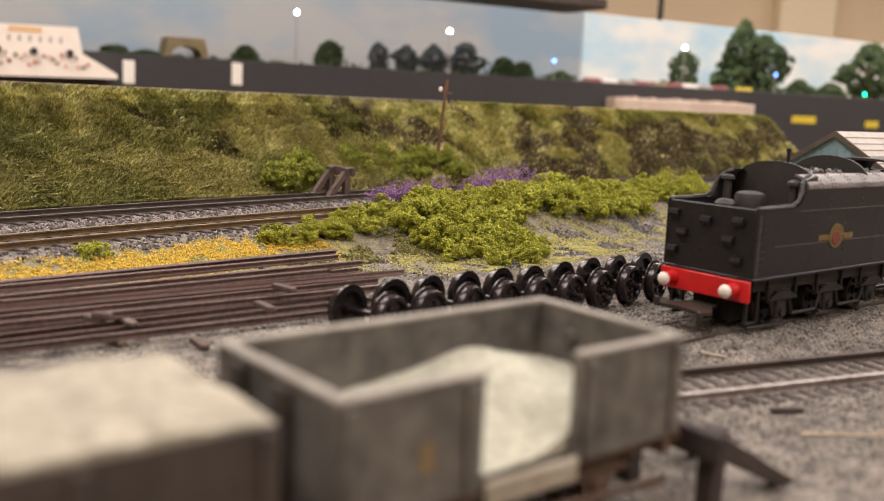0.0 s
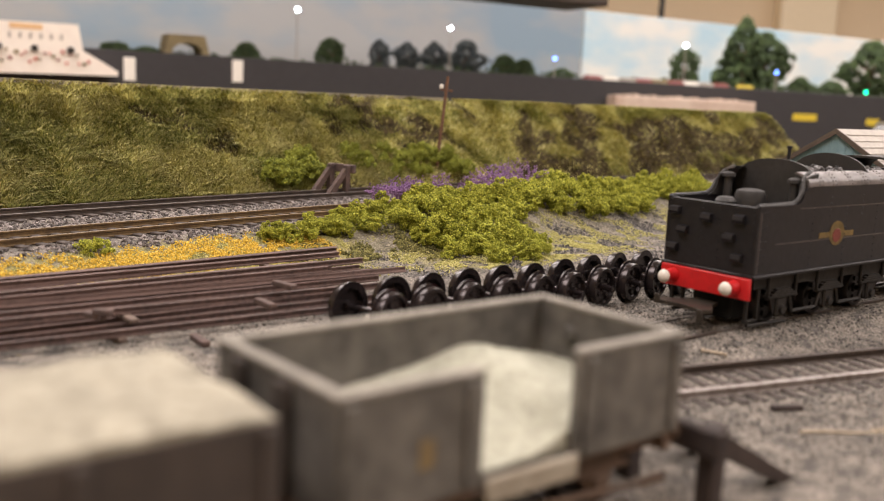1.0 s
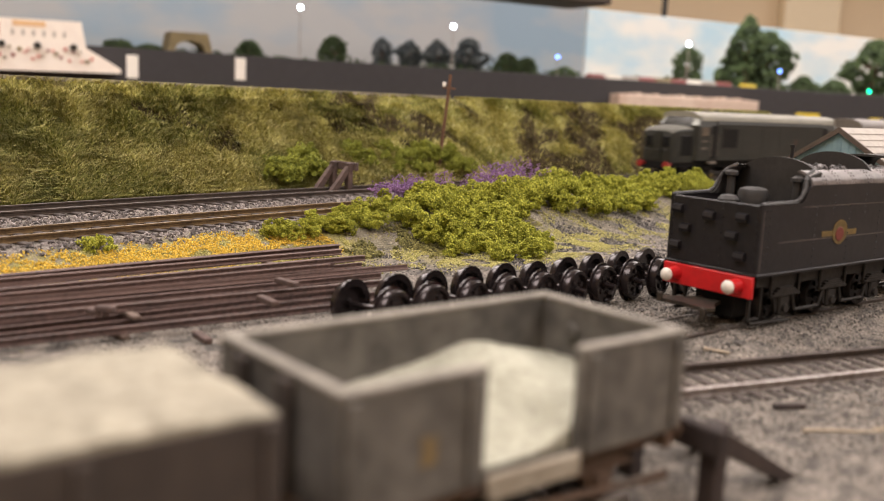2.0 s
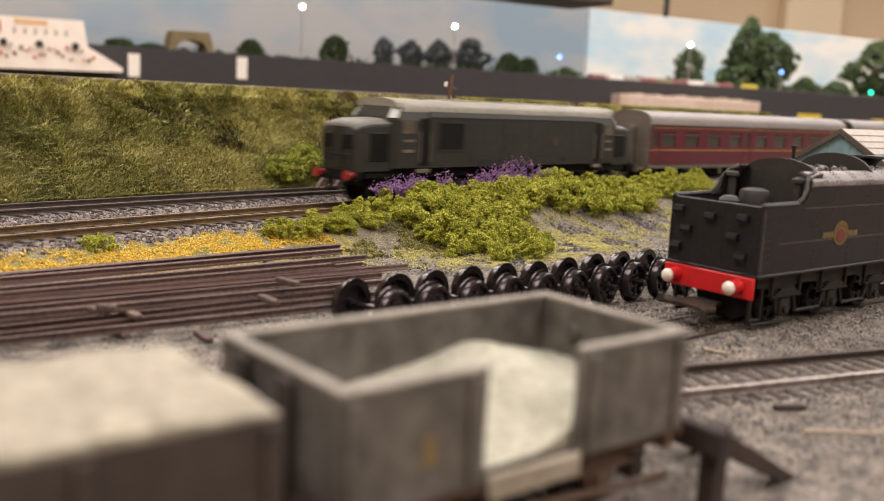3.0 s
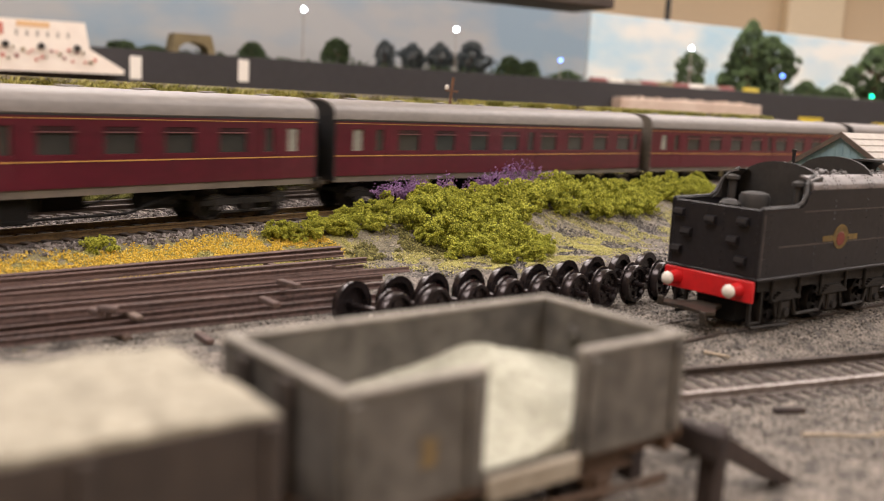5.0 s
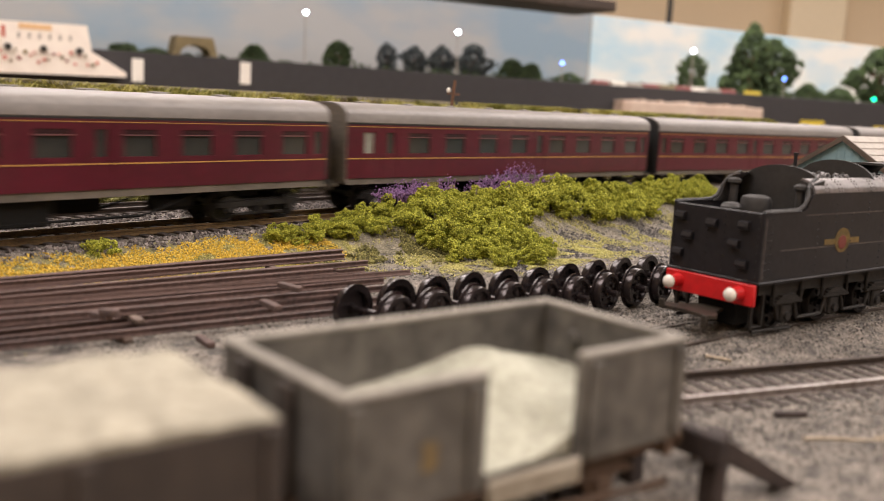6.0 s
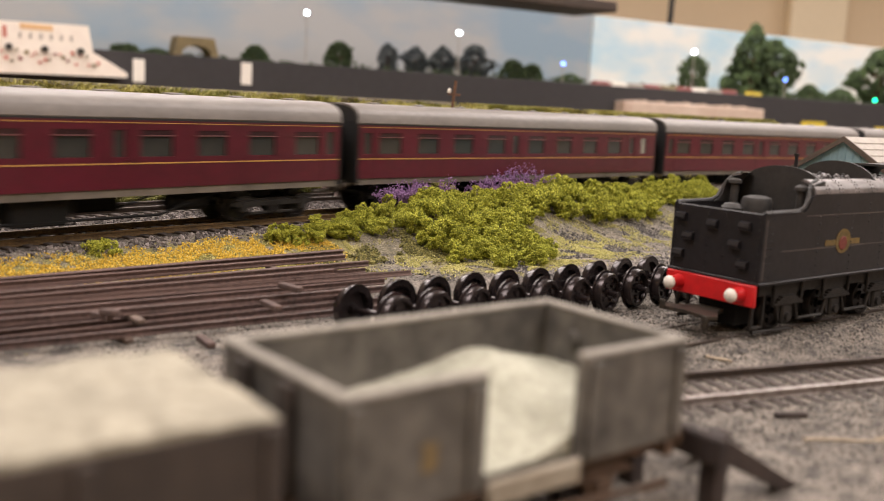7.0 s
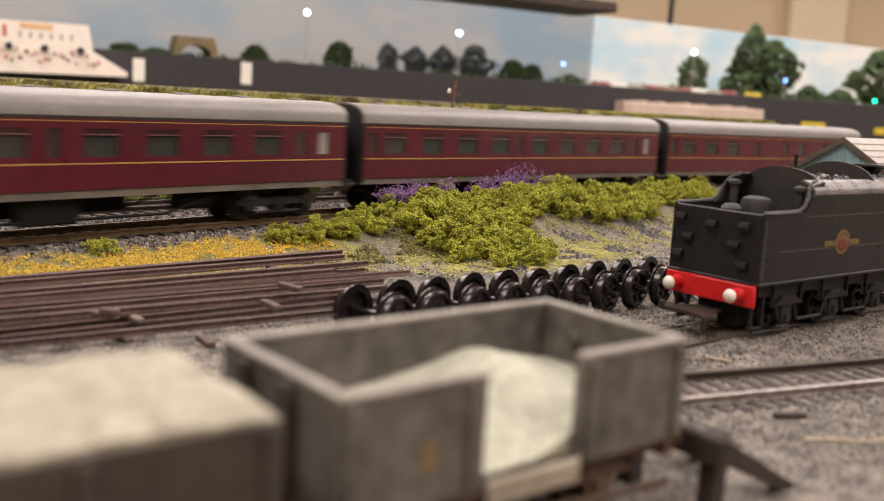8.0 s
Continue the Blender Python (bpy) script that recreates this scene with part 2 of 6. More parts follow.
def track(name, points, sleeper_gap, rail_mat, label, sleeper_len=30.0, sleeper_w=3.3, gauge=16.5, rail_h=2.15):
    """points: (place of the track's centre on top of its rails, turn in degrees) at equal steps of sleeper_gap."""
    root = group_root(name, Matrix.Identity(4), label, "railway track", kind="structure")
    bm = bmesh.new()
    box(bm, (-sleeper_w / 2, -sleeper_len / 2, -rail_h - 1.6), (sleeper_w / 2, sleeper_len / 2, -rail_h), 0.25)
    me = None
    rng = random.Random(name)
    rest = bmesh.new()
    for i, (p, turn) in enumerate(points):
        if i > 230:
            m = Matrix.Translation(p) @ Matrix.Rotation(radians(turn), 4, "Z")
            corners = [rest.verts.new(m @ Vector((x, y, z))) for z in (-rail_h - 1.6, -rail_h) for x, y in ((-1.6, -15), (1.6, -15), (1.6, 15), (-1.6, 15))]
            for q in ((4, 5, 6, 7), (0, 1, 5, 4), (1, 2, 6, 5), (2, 3, 7, 6), (3, 0, 4, 7)):
                rest.faces.new([corners[k] for k in q])
            continue
        m = mpose(p.x, p.y, p.z, turn + rng.uniform(-1, 1))
        if me is None:
            first = link("sleeper", bm, M_SLEEPER, root, m=m)
            me = first.data
        else:
            ob = new("sleeper", me)
            ob.parent, ob.matrix_basis = root, m
    if len(points) > 231:
        tagged(part("distant_sleepers", rest, M_SLEEPER, root, smooth=False), kind="stuff")
    else:
        rest.free()
    prof = ((-0.8, 0), (0.8, 0), (0.8, 0.3), (0.3, 0.6), (0.3, 1.7), (0.75, 1.95), (0.75, 2.5), (0.55, 2.6), (-0.55, 2.6), (-0.75, 2.5), (-0.75, 1.95), (-0.3, 1.7), (-0.3, 0.6), (-0.8, 0.3))
    for side in (-1, 1):
        bm = bmesh.new()
        last = None
        for p, turn in points:
            a = radians(turn)
            lat = Vector((-math.sin(a), math.cos(a), 0))
            ring = [bm.verts.new(p + lat * (side * (gauge / 2 + 0.6) + u) + Vector((0, 0, v - 2.6))) for u, v in prof]
            if last:
                for k in range(len(prof)):
                    bm.faces.new((last[k], last[(k + 1) % len(prof)], ring[(k + 1) % len(prof)], ring[k]))
            last = ring
        part("rail", bm, rail_mat[(side + 1) // 2] if isinstance(rail_mat, tuple) else rail_mat, root, smooth=False)
    return root


def stones(name, count, place, size, mat, label, seed):
    """Loose angular stones as one scatter: place(rng) gives x, y, z."""
    rng = random.Random(seed)
    base = [Vector(v) for v in ((1, 0, 0), (-1, 0.1, 0), (0, 1, 0.1), (0.1, -1, 0), (0, 0.1, 0.8), (0, 0, -0.7))]
    tri = ((0, 2, 4), (2, 1, 4), (1, 3, 4), (3, 0, 4), (2, 0, 5), (1, 2, 5), (3, 1, 5), (0, 3, 5))
    verts, faces = [], []
    for _ in range(count):
        x, y, z = place(rng)
        k = size * rng.uniform(0.5, 1.4)
        e = Euler((rng.uniform(0, 6.3), rng.uniform(0, 6.3), rng.uniform(0, 6.3))).to_matrix()
        n = len(verts)
        for v in base:
            q = e @ (v * k * rng.uniform(0.65, 1.2))
            verts.append(((x + q.x) * MM, (y + q.y) * MM, (z + q.z) * MM))
        faces += [(n + a, n + b, n + c) for a, b, c in tri]
    me = bpy.data.meshes.new(name)
    me.from_pydata(verts, [], faces)
    me.materials.append(mat)
    return tagged(new(name, me), label, "gravel", kind="stuff")


def island_material(name, cols, rough=0.9, spread=1.0):
    """Each loose piece takes its own tone between the given colours."""
    m = bpy.data.materials.new(name)
    m.use_nodes = True
    nt = m.node_tree
    b = nt.nodes["Principled BSDF"]
    b.inputs["Roughness"].default_value = rough
    g = nt.nodes.new("ShaderNodeNewGeometry")
    r = nt.nodes.new("ShaderNodeValToRGB")
    e = r.color_ramp.elements
    for i, c in enumerate(cols):
        pos = i / (len(cols) - 1)
        el = e[0] if i == 0 else e[1] if i == 1 else e.new(pos)
        el.position, el.color = pos, (*c, 1)
    nt.links.new(g.outputs["Random Per Island"], r.inputs[0])
    nt.links.new(r.outputs[0], b.inputs["Base Color"])
    return m


M_STONE = island_material("ballast_chips", [(0.05, 0.043, 0.042), (0.13, 0.112, 0.105), (0.33, 0.29, 0.275)])
M_ASHCHIP = island_material("ash_chips", [(0.05, 0.046, 0.044), (0.13, 0.118, 0.107), (0.3, 0.268, 0.233)])

def baseboard():
    """The curved table under the scenery, on plain legs."""
    bm = bmesh.new()
    last = None
    for s in [-420 + i * 69 for i in range(50)]:
        ring = [bm.verts.new(arc(s, lat, z)) for lat, z in ((-331, -60), (461, -60), (461, -4.5), (-331, -4.5))]
        if last:
            for k in range(4):
                bm.faces.new((last[k], last[(k + 1) % 4], ring[(k + 1) % 4], ring[k]))
        else:
            bm.faces.new(ring)
        last = ring
    bm.faces.new(last)
    tagged(link("baseboard", bm, M_BOARD), "plain plywood baseboard under the scenery", "baseboard", kind="structure")
    for s in (-350, 500, 1400, 2300, 2900):
        for lat in (-290, 420):
            p = arc(s, lat)
            bm = bmesh.new()
            box(bm, (-22, -22, -990), (22, 22, -60.5), 2)
            tagged(link("trestle_leg", bm, M_BOARD, m=mpose(p.x, p.y, 0)), "plain timber leg under the baseboard", "table leg", "legs of the layouts")


M_BOARD = material("plain_plywood", (0.4, 0.28, 0.16), (0.3, 0.2, 0.11), 0.7, grain=60, spots=8, bump=0.1)
hall()
baseboard()
ground()
track("main_line_track", [(arc(s, 0, RAIL_Z), arc_turn(s)) for s in range(-380, 3000, 8)], 8, M_RAIL_BROWN, "brown-railed main line track laid in grey ballast")
track("far_line_track", [(arc(s, FAR_LAT, RAIL_Z), arc_turn(s)) for s in range(-380, 3000, 8)], 8, M_RAIL_DARK, "dark-railed second main line track along the grassy bank")


def yard(u, v, z=0.0):
    """Yard plan: u along the sidings, v across them towards the lens."""
    return Vector((83.9 + u * math.cos(YARD_A) + v * math.sin(YARD_A), 289.4 + u * math.sin(YARD_A) - v * math.cos(YARD_A), z))


YARD_TURN = math.degrees(YARD_A)

# ---- the train ----
M_MAROON = material("maroon_coach_paint", (0.098, 0.0078, 0.019), (0.068, 0.006, 0.0135), 0.36, grain=300, spots=25, bump=0.05, coat=0.15)
M_ROOF = material("grey_coach_roof", (0.215, 0.195, 0.18), (0.15, 0.136, 0.126), 0.5, grain=400, spots=25, bump=0.1)
M_LINE = material("straw_lining", (0.5, 0.27, 0.07), (0.36, 0.19, 0.05), 0.5, bump=0)
M_UNDER = material("black_underframe", (0.009, 0.0084, 0.0082), (0.0045, 0.0043, 0.0042), 0.7, grain=700, spots=60, bump=0.3, spec=0.2)
M_BOGIE = material("grimy_bogie_frame", (0.024, 0.021, 0.019), (0.01, 0.009, 0.0085), 0.6, grain=600, spots=60, bump=0.3, spec=0.35)
M_VOID = material("matt_black_opening", (0.006, 0.006, 0.0065), (0.004, 0.004, 0.0044), 0.5, bump=0, spec=0.2)
M_SOLE = material("dusty_solebar", (0.17, 0.145, 0.12), (0.1, 0.085, 0.07), 0.8, grain=500, spots=50, bump=0.2)
M_COACH_END = material("dusty_brown_coach_end", (0.16, 0.135, 0.11), (0.1, 0.085, 0.07), 0.75, grain=500, spots=40, bump=0.2)
M_COACH_END_BLACK = material("black_coach_end", (0.02, 0.02, 0.022), (0.012, 0.012, 0.013), 0.6, grain=500, spots=40, bump=0.1)
M_GLASS = material("dark_window_glazing", (0.05, 0.05, 0.045), (0.03, 0.031, 0.029), 0.12, grain=100, spots=20, bump=0)
M_PALEGLASS = material("frosted_window_glazing", (0.3, 0.3, 0.265), (0.22, 0.22, 0.195), 0.25, bump=0)
M_WINFRAME = material("window_vent_bar", (0.3, 0.16, 0.16), (0.2, 0.09, 0.095), 0.35, 0.5, bump=0)
M_VENT = material("window_vent_glazing", (0.045, 0.02, 0.022), (0.03, 0.014, 0.016), 0.2, bump=0)
M_WHEEL = material("blackened_wheel", (0.05, 0.045, 0.045), (0.025, 0.022, 0.022), 0.35, 0.6, grain=500, spots=60, bump=0.1)

COACH_L = 261.0
COACH_PITCH = 274.0
WHEEL_R = 7.0


def wheel_profile(r):
    return ((0, -1.3), (1.6, -1.3), (1.8, -0.5), (r * 0.78, -0.4), (r * 0.82, -1.5), (r * 0.97, -1.5), (r, -1.2), (r, 1.0), (r + 0.85, 1.15), (r + 0.85, 1.6), (r * 0.82, 1.6), (r * 0.76, 0.1), (1.8, 0.1), (1.6, 1.5), (0, 1.5))


def wheelset_mesh(r=WHEEL_R, gauge=16.5):
    """Axle along y, two flanged disc wheels."""
    bm = bmesh.new()
    for side in (-1, 1):
        m = Matrix.Translation((0, side * (gauge / 2 + 0.3), 0)) @ Matrix.Rotation(radians(90 * side), 4, "X")
        ring_lathe(bm, wheel_profile(r), 20, m)
    rod(bm, (0, -13, 0), (0, 13, 0), 1.0, 10)
    # lightening holes shown as raised webs, so that turning can be seen
    for side in (-1, 1):
        for i in range(4):
            a = i * math.pi / 2
            p = Vector((math.cos(a) * r * 0.5, side * (gauge / 2 + 1.0), math.sin(a) * r * 0.5))
            rod(bm, p - Vector((0, 0.4, 0)), p + Vector((0, 0.4, 0)), 0.9, 6)
    return bm


MESHES = {}


def shared(key, make, mat, smooth=True):
    if key not in MESHES:
        ob = link(key, make(), mat, smooth=smooth)
        MESHES[key] = ob.data
        bpy.data.objects.remove(ob)
    return MESHES[key]


def under(name, mesh, parent, m=None, label=""):
    ob = new(name, mesh)
    ob.parent = parent
    if m is not None:
        ob.matrix_basis = m
    return tagged(ob, label)


TURNING = []


def bogie(parent, x, axles, half, r, mat=None):
    """A sprung bogie under a vehicle: frame with axle boxes, and its wheelsets."""
    mat = mat or M_BOGIE

    def frame_mesh():
        bm = bmesh.new()
        for side in (-1, 1):
            y = side * 12.6
            n = len(axles)
            box(bm, (axles[0] - 6, y - 0.8, r - 0.5), (axles[-1] + 6, y + 0.8, r + 2.2), 0.3)
            box(bm, (axles[0] + 4, y - 0.6, r - 4.0), (axles[-1] - 4, y + 0.6, r - 2.8), 0.2)
            for a in axles:
                box(bm, (a - 2.2, y + side * 0.4 - 1.2, r - 2.6), (a + 2.2, y + side * 0.4 + 1.2, r + 2.4), 0.4)
                for k in range(3):
                    box(bm, (a - 5 + k, y - 0.9 + side * 0.6, r + 2.4 + k * 0.7), (a + 5 - k, y + 0.9 + side * 0.6, r + 3.0 + k * 0.7))
            mid = (axles[0] + axles[-1]) / 2
            if n == 2:
                for k in (-1.6, 0, 1.6):
                    rod(bm, (mid + k * 1.5, y + side * 0.5, r - 3.4), (mid + k * 1.5, y + side * 0.5, r + 1.5), 0.9, 8)
        box(bm, (axles[0] - 5, -12, r + 1), (axles[-1] + 5, 12, r + 3), 0.3)
        box(bm, (-6, -5, r + 3), (6, 5, r + 7.6))
        return bm
    key = "bogie_frame_%d_%d" % (len(axles), r * 10)
    b = under("bogie", shared(key, frame_mesh, mat, False), parent, mpose(x, 0, 0))
    ws = shared("wheelset_%d" % (r * 10), lambda: wheelset_mesh(r), M_WHEEL)
    for a in axles:
        w = under("wheelset", ws, b, mpose(a, 0, r))
        TURNING.append((w, a * MM, r * MM))
    return b


def roof_outline(w, eave, top, n=14):
    pts = []
    for i in range(n + 1):
        t = -1 + 2 * i / n
        a = t * math.pi / 2
        # flattened arch with tight shoulders
        pts.append((w / 2 * math.copysign(abs(math.sin(a)) ** 0.8, t), eave + (top - eave) * (math.cos(a) ** 0.62 if abs(t) < 1 else 0)))
    return pts


def coach_windows(kind):
    """(centre along the body, width, tall, frosted) for the side that faces the yard."""
    L = COACH_L
    if kind == "brake":
        return [(7, 6, True, False)] + [(24 + i * 26.5, 15, False, False) for i in range(3)] + [(107, 6, True, False), (147, 6, True, False), (171, 9, False, False), (205, 6, True, False), (250, 6, True, False)]
    rows = [(6.5, 5.5, True, False)] + [(21 + i * 26.2, 15, False, False) for i in range(4)] + [(116, 5.5, True, False)]
    rows += [(134.5 + i * 26.2, 15, False, False) for i in range(4)] + [(232.8, 5.5, True, False), (246.6, 7, False, True)]
    if kind == "lead":
        rows = [(L - c, v, tall, frosted) for c, v, tall, frosted in reversed(rows)]
    return rows


def coach(kind, front_mat):
    """Bogie coach, body along x from 0 (leading end) to COACH_L; heights from the rail."""
    root = group_root("coach", Matrix.Identity(4), "maroon bogie passenger coach with grey roof and yellow lining", "railway coach", "coaches of the train")
    L, w, sill, eave, top = COACH_L, 36.0, 17.2, 43.6, 52.6
    wins = coach_windows(kind)

    def body(side):
        """One bodyside with its window openings cut through."""
        bm = bmesh.new()
        zs0, zs1 = 28.6, 39.4
        y0, y1 = side * w / 2, side * (w / 2 - 1.2)
        spans = sorted((c - v / 2, c + v / 2) for c, v, tall, fr in wins)
        box(bm, (0.8, y0, sill), (L - 0.8, y1, zs0))
        box(bm, (0.8, y0, zs1), (L - 0.8, y1, eave))
        x = 0.8
        for a, b in spans:
            box(bm, (x, y0, zs0), (a, y1, zs1))
            x = b
        box(bm, (x, y0, zs0), (L - 0.8, y1, zs1))
        # door edges and hinges
        for c, v, tall, fr in wins:
            if tall:
                for dx in (-5.2, 5.2):
                    box(bm, (c + dx - 0.15, y0, sill + 0.5), (c + dx + 0.15, y0 + side * 0.15, eave - 1))
                box(bm, (c + 3.4, y0, 27.6), (c + 4.3, y0 + side * 0.5, 28.2))
        return bm

    for side in (-1, 1):
        bs = under("bodyside", shared("bodyside_%s_%d" % (kind, side), lambda: body(side), M_MAROON, False), root)

        def lining():
            bm = bmesh.new()
            box(bm, (1, side * w / 2, 26.3), (L - 1, side * (w / 2 + 0.12), 26.85))
            box(bm, (1, side * w / 2, 41.5), (L - 1, side * (w / 2 + 0.12), 41.8))
            return bm
        under("lining", shared("lining_%d" % side, lining, M_LINE, False), bs, label="thin yellow lining along the bodyside")

        def band():
            bm = bmesh.new()
            box(bm, (1, side * (w / 2 + 0.01), 42.6), (L - 1, side * (w / 2 + 0.1), 43.3))
            return bm
        under("cantrail_band", shared("band_%d" % side, band, M_COACH_END_BLACK, False), bs)
        for c, v, tall, frosted in wins:
            def pane():
                bm = bmesh.new()
                box(bm, (-v / 2 - 0.3, -0.3, -5.6), (v / 2 + 0.3, 0.3, 5.6))
                return bm

            def trim():
                bm = bmesh.new()
                for a, b in (((-v / 2, -5.4), (v / 2, -5.0)), ((-v / 2, 5.0), (v / 2, 5.4)), ((-v / 2, -5.4), (-v / 2 + 0.35, 5.4)), ((v / 2 - 0.35, -5.4), (v / 2, 5.4))):
                    box(bm, (a[0], -0.3, a[1]), (b[0], 0.3, b[1]))
                return bm

            def vent():
                bm = bmesh.new()
                box(bm, (-v / 2 + 0.35, -0.12, 3.2), (v / 2 - 0.35, 0.12, 5.0))
                return bm

            def vent_bar():
                bm = bmesh.new()
                box(bm, (-v / 2 - 0.2, -0.5, 2.7), (v / 2 + 0.2, 0.5, 3.15))
                return bm
            win = under("window", shared("pane_%d_%d" % (v * 10, frosted), pane, M_PALEGLASS if frosted else M_GLASS, False), root, mpose(c, side * (w / 2 - 0.9), 34.0))
            under("window_frame", shared("trim_%d" % (v * 10), trim, M_MAROON, False), win, mpose(0, side * 0.55, 0))
            if v > 9:
                under("vent", shared("vent_%d" % (v * 10), vent, M_VENT, False), win, mpose(0, side * 0.5, 0))
                under("vent_bar", shared("vent_bar_%d" % (v * 10), vent_bar, M_WINFRAME, False), win, mpose(0, side * 0.6, 0))

    def roof():
        bm = bmesh.new()
        out = roof_outline(w + 0.6, eave, top)
        inner = [(y * 0.96, z - 0.9) for y, z in reversed(out)]
        prism(bm, out + inner, "x", 0, L)
        return bm
    r = under("roof", shared("coach_roof", roof, M_ROOF), root)

    def vents():
        bm = bmesh.new()
        for i in range(8):
            x = 20 + i * 31.5
            box(bm, (x - 2.2, -5.2, top - 0.6), (x + 2.2, -2.6, top + 0.7), 0.4)
            box(bm, (x + 8, 3.2, top - 0.6), (x + 12, 5.4, top + 0.7), 0.4)
        rod(bm, (6, 9.8, top - 1.5), (L - 6, 9.8, top - 1.5), 0.25, 6)
        rod(bm, (6, -9.8, top - 1.5), (L - 6, -9.8, top - 1.5), 0.25, 6)
        return bm
    under("roof_vents", shared("roof_vents", vents, M_ROOF), r)

    def end():
        bm = bmesh.new()
        out = [(w / 2, sill - 2), *[(y, z) for y, z in reversed(roof_outline(w - 0.4, eave, top - 0.5))], (-w / 2, sill - 2)]
        prism(bm, out, "x", 0, 1.4)
        for y in (-15, -10, 10, 15):
            box(bm, (-0.35, y - 0.4, sill), (0, y + 0.4, eave + 1))
        return bm

    def gangway():
        bm = bmesh.new()
        for k in range(5):
            x = -0.8 - k * 1.05
            e = 0.35 * (k % 2)
            prism(bm, [(-6.5 - e, 16), (6.5 + e, 16), (6.5 + e, 41 + e), (4.5, 42.8 + e), (-4.5, 42.8 + e), (-6.5 - e, 41 + e)], "x", x - 0.5, x + 0.5)
        return bm
    for x, turn in ((0.2, 0), (L - 0.2, 180)):
        mat = front_mat if turn == 0 else M_COACH_END_BLACK
        e = under("coach_end", shared("coach_end_%s" % mat.name, end, mat), root, mpose(x, 0, 0, turn), mat.name.replace("_", " "))
        under("gangway", shared("gangway_%s" % mat.name, gangway, mat, False), e, label="folded corridor bellows")

    def floorpan():
        bm = bmesh.new()
        box(bm, (1, -15.5, 14.5), (L - 1, 15.5, 17.4))
        for side in (-1, 1):
            box(bm, (1, side * 15.5, 14.2), (L - 1, side * 17.4, 17.2))
        for x in (0.5, L - 0.5):
            for y in (-11.4, 11.4):
                d = -1 if x < 1 else 1
                rod(bm, (x, y, 13.8), (x + d * 4, y, 13.8), 1.0, 8)
                rod(bm, (x + d * 4, y, 13.8), (x + d * 4.8, y, 13.8), 2.6, 12)
            rod(bm, (x, 0, 10), (x + (-6.5 if x < 1 else 6.5), 0, 10), 1.2, 6)
        return bm
    under("solebar", shared("solebar", floorpan, M_SOLE, False), root)

    def gear():
        bm = bmesh.new()
        box(bm, (105, -14, 4.5), (128, -5, 14.4), 0.6)
        box(bm, (140, 4, 6), (160, 14, 14.4), 0.6)
        rod(bm, (172, -9, 10), (190, -9, 10), 3.4, 14)
        box(bm, (96, 6, 5), (118, 14, 14.4), 0.6)
        for y in (-13.5, 13.5):
            rod(bm, (68, y, 14), (95, y, 6), 0.6, 6)
            rod(bm, (95, y, 6), (166, y, 6), 0.6, 6)
            rod(bm, (166, y, 6), (193, y, 14), 0.6, 6)
        return bm
    under("underframe_gear", shared("underframe_gear", gear, M_UNDER, False), root)
    for x in (36, L - 36):
        bogie(root, x, (-17, 17), 23, WHEEL_R)
    return root


M_GREEN = material("weathered_green_paint", (0.026, 0.0262, 0.0215), (0.015, 0.0153, 0.013), 0.5, grain=300, spots=25, bump=0.1, spec=0.4)
M_LOCOROOF = material("dusty_grey_loco_roof", (0.27, 0.258, 0.208), (0.18, 0.172, 0.14), 0.6, grain=400, spots=25, bump=0.15)
M_REDBUF = material("red_buffer_beam", (0.32, 0.02, 0.015), (0.2, 0.015, 0.012), 0.5, bump=0.05)
# Pale colour stands for the reflection on the cab's corner panes.
M_PANE_GLARE = material("cab_windscreen", (0.5, 0.52, 0.5), (0.42, 0.44, 0.42), 0.12, bump=0)
M_CABGLASS = material("dusty_cab_glazing", (0.13, 0.105, 0.08), (0.08, 0.066, 0.052), 0.2, bump=0)
M_NOSETOP = material("dusty_green_grey_nose_top", (0.12, 0.116, 0.095), (0.07, 0.068, 0.056), 0.6, grain=400, spots=25, bump=0.15)
M_YELLOWBOX = material("yellow_axlebox", (0.2, 0.14, 0.03), (0.1, 0.07, 0.02), 0.6, bump=0)
M_CREST_R = material("crest_red", (0.22, 0.04, 0.03), (0.13, 0.03, 0.022), 0.6, bump=0)
M_CREST_DULL = material("crest_dull_red", (0.07, 0.035, 0.022), (0.04, 0.026, 0.018), 0.6, bump=0)
M_CREST_Y = material("crest_gold", (0.2, 0.13, 0.035), (0.1, 0.07, 0.025), 0.55, bump=0)

LOCO_L = 238.0


def hood_outline(w, sill, eave, top, n=14):
    return [(w / 2, sill)] + [(y, z) for y, z in reversed(roof_outline(w, eave, top, n))] + [(-w / 2, sill)]


def cab_ring(bm, x_of, half, bevel, back, front, z, rake):
    """Plan outline of a cab at one height: flat front with bevelled corners."""
    pts = [(back, -half), (front + bevel + rake, -half), (front + rake, -half + bevel * 1.3), (front + rake, half - bevel * 1.3), (front + bevel + rake, half), (back, half)]
    return [bm.verts.new((x_of(x), y, z)) for x, y in pts]


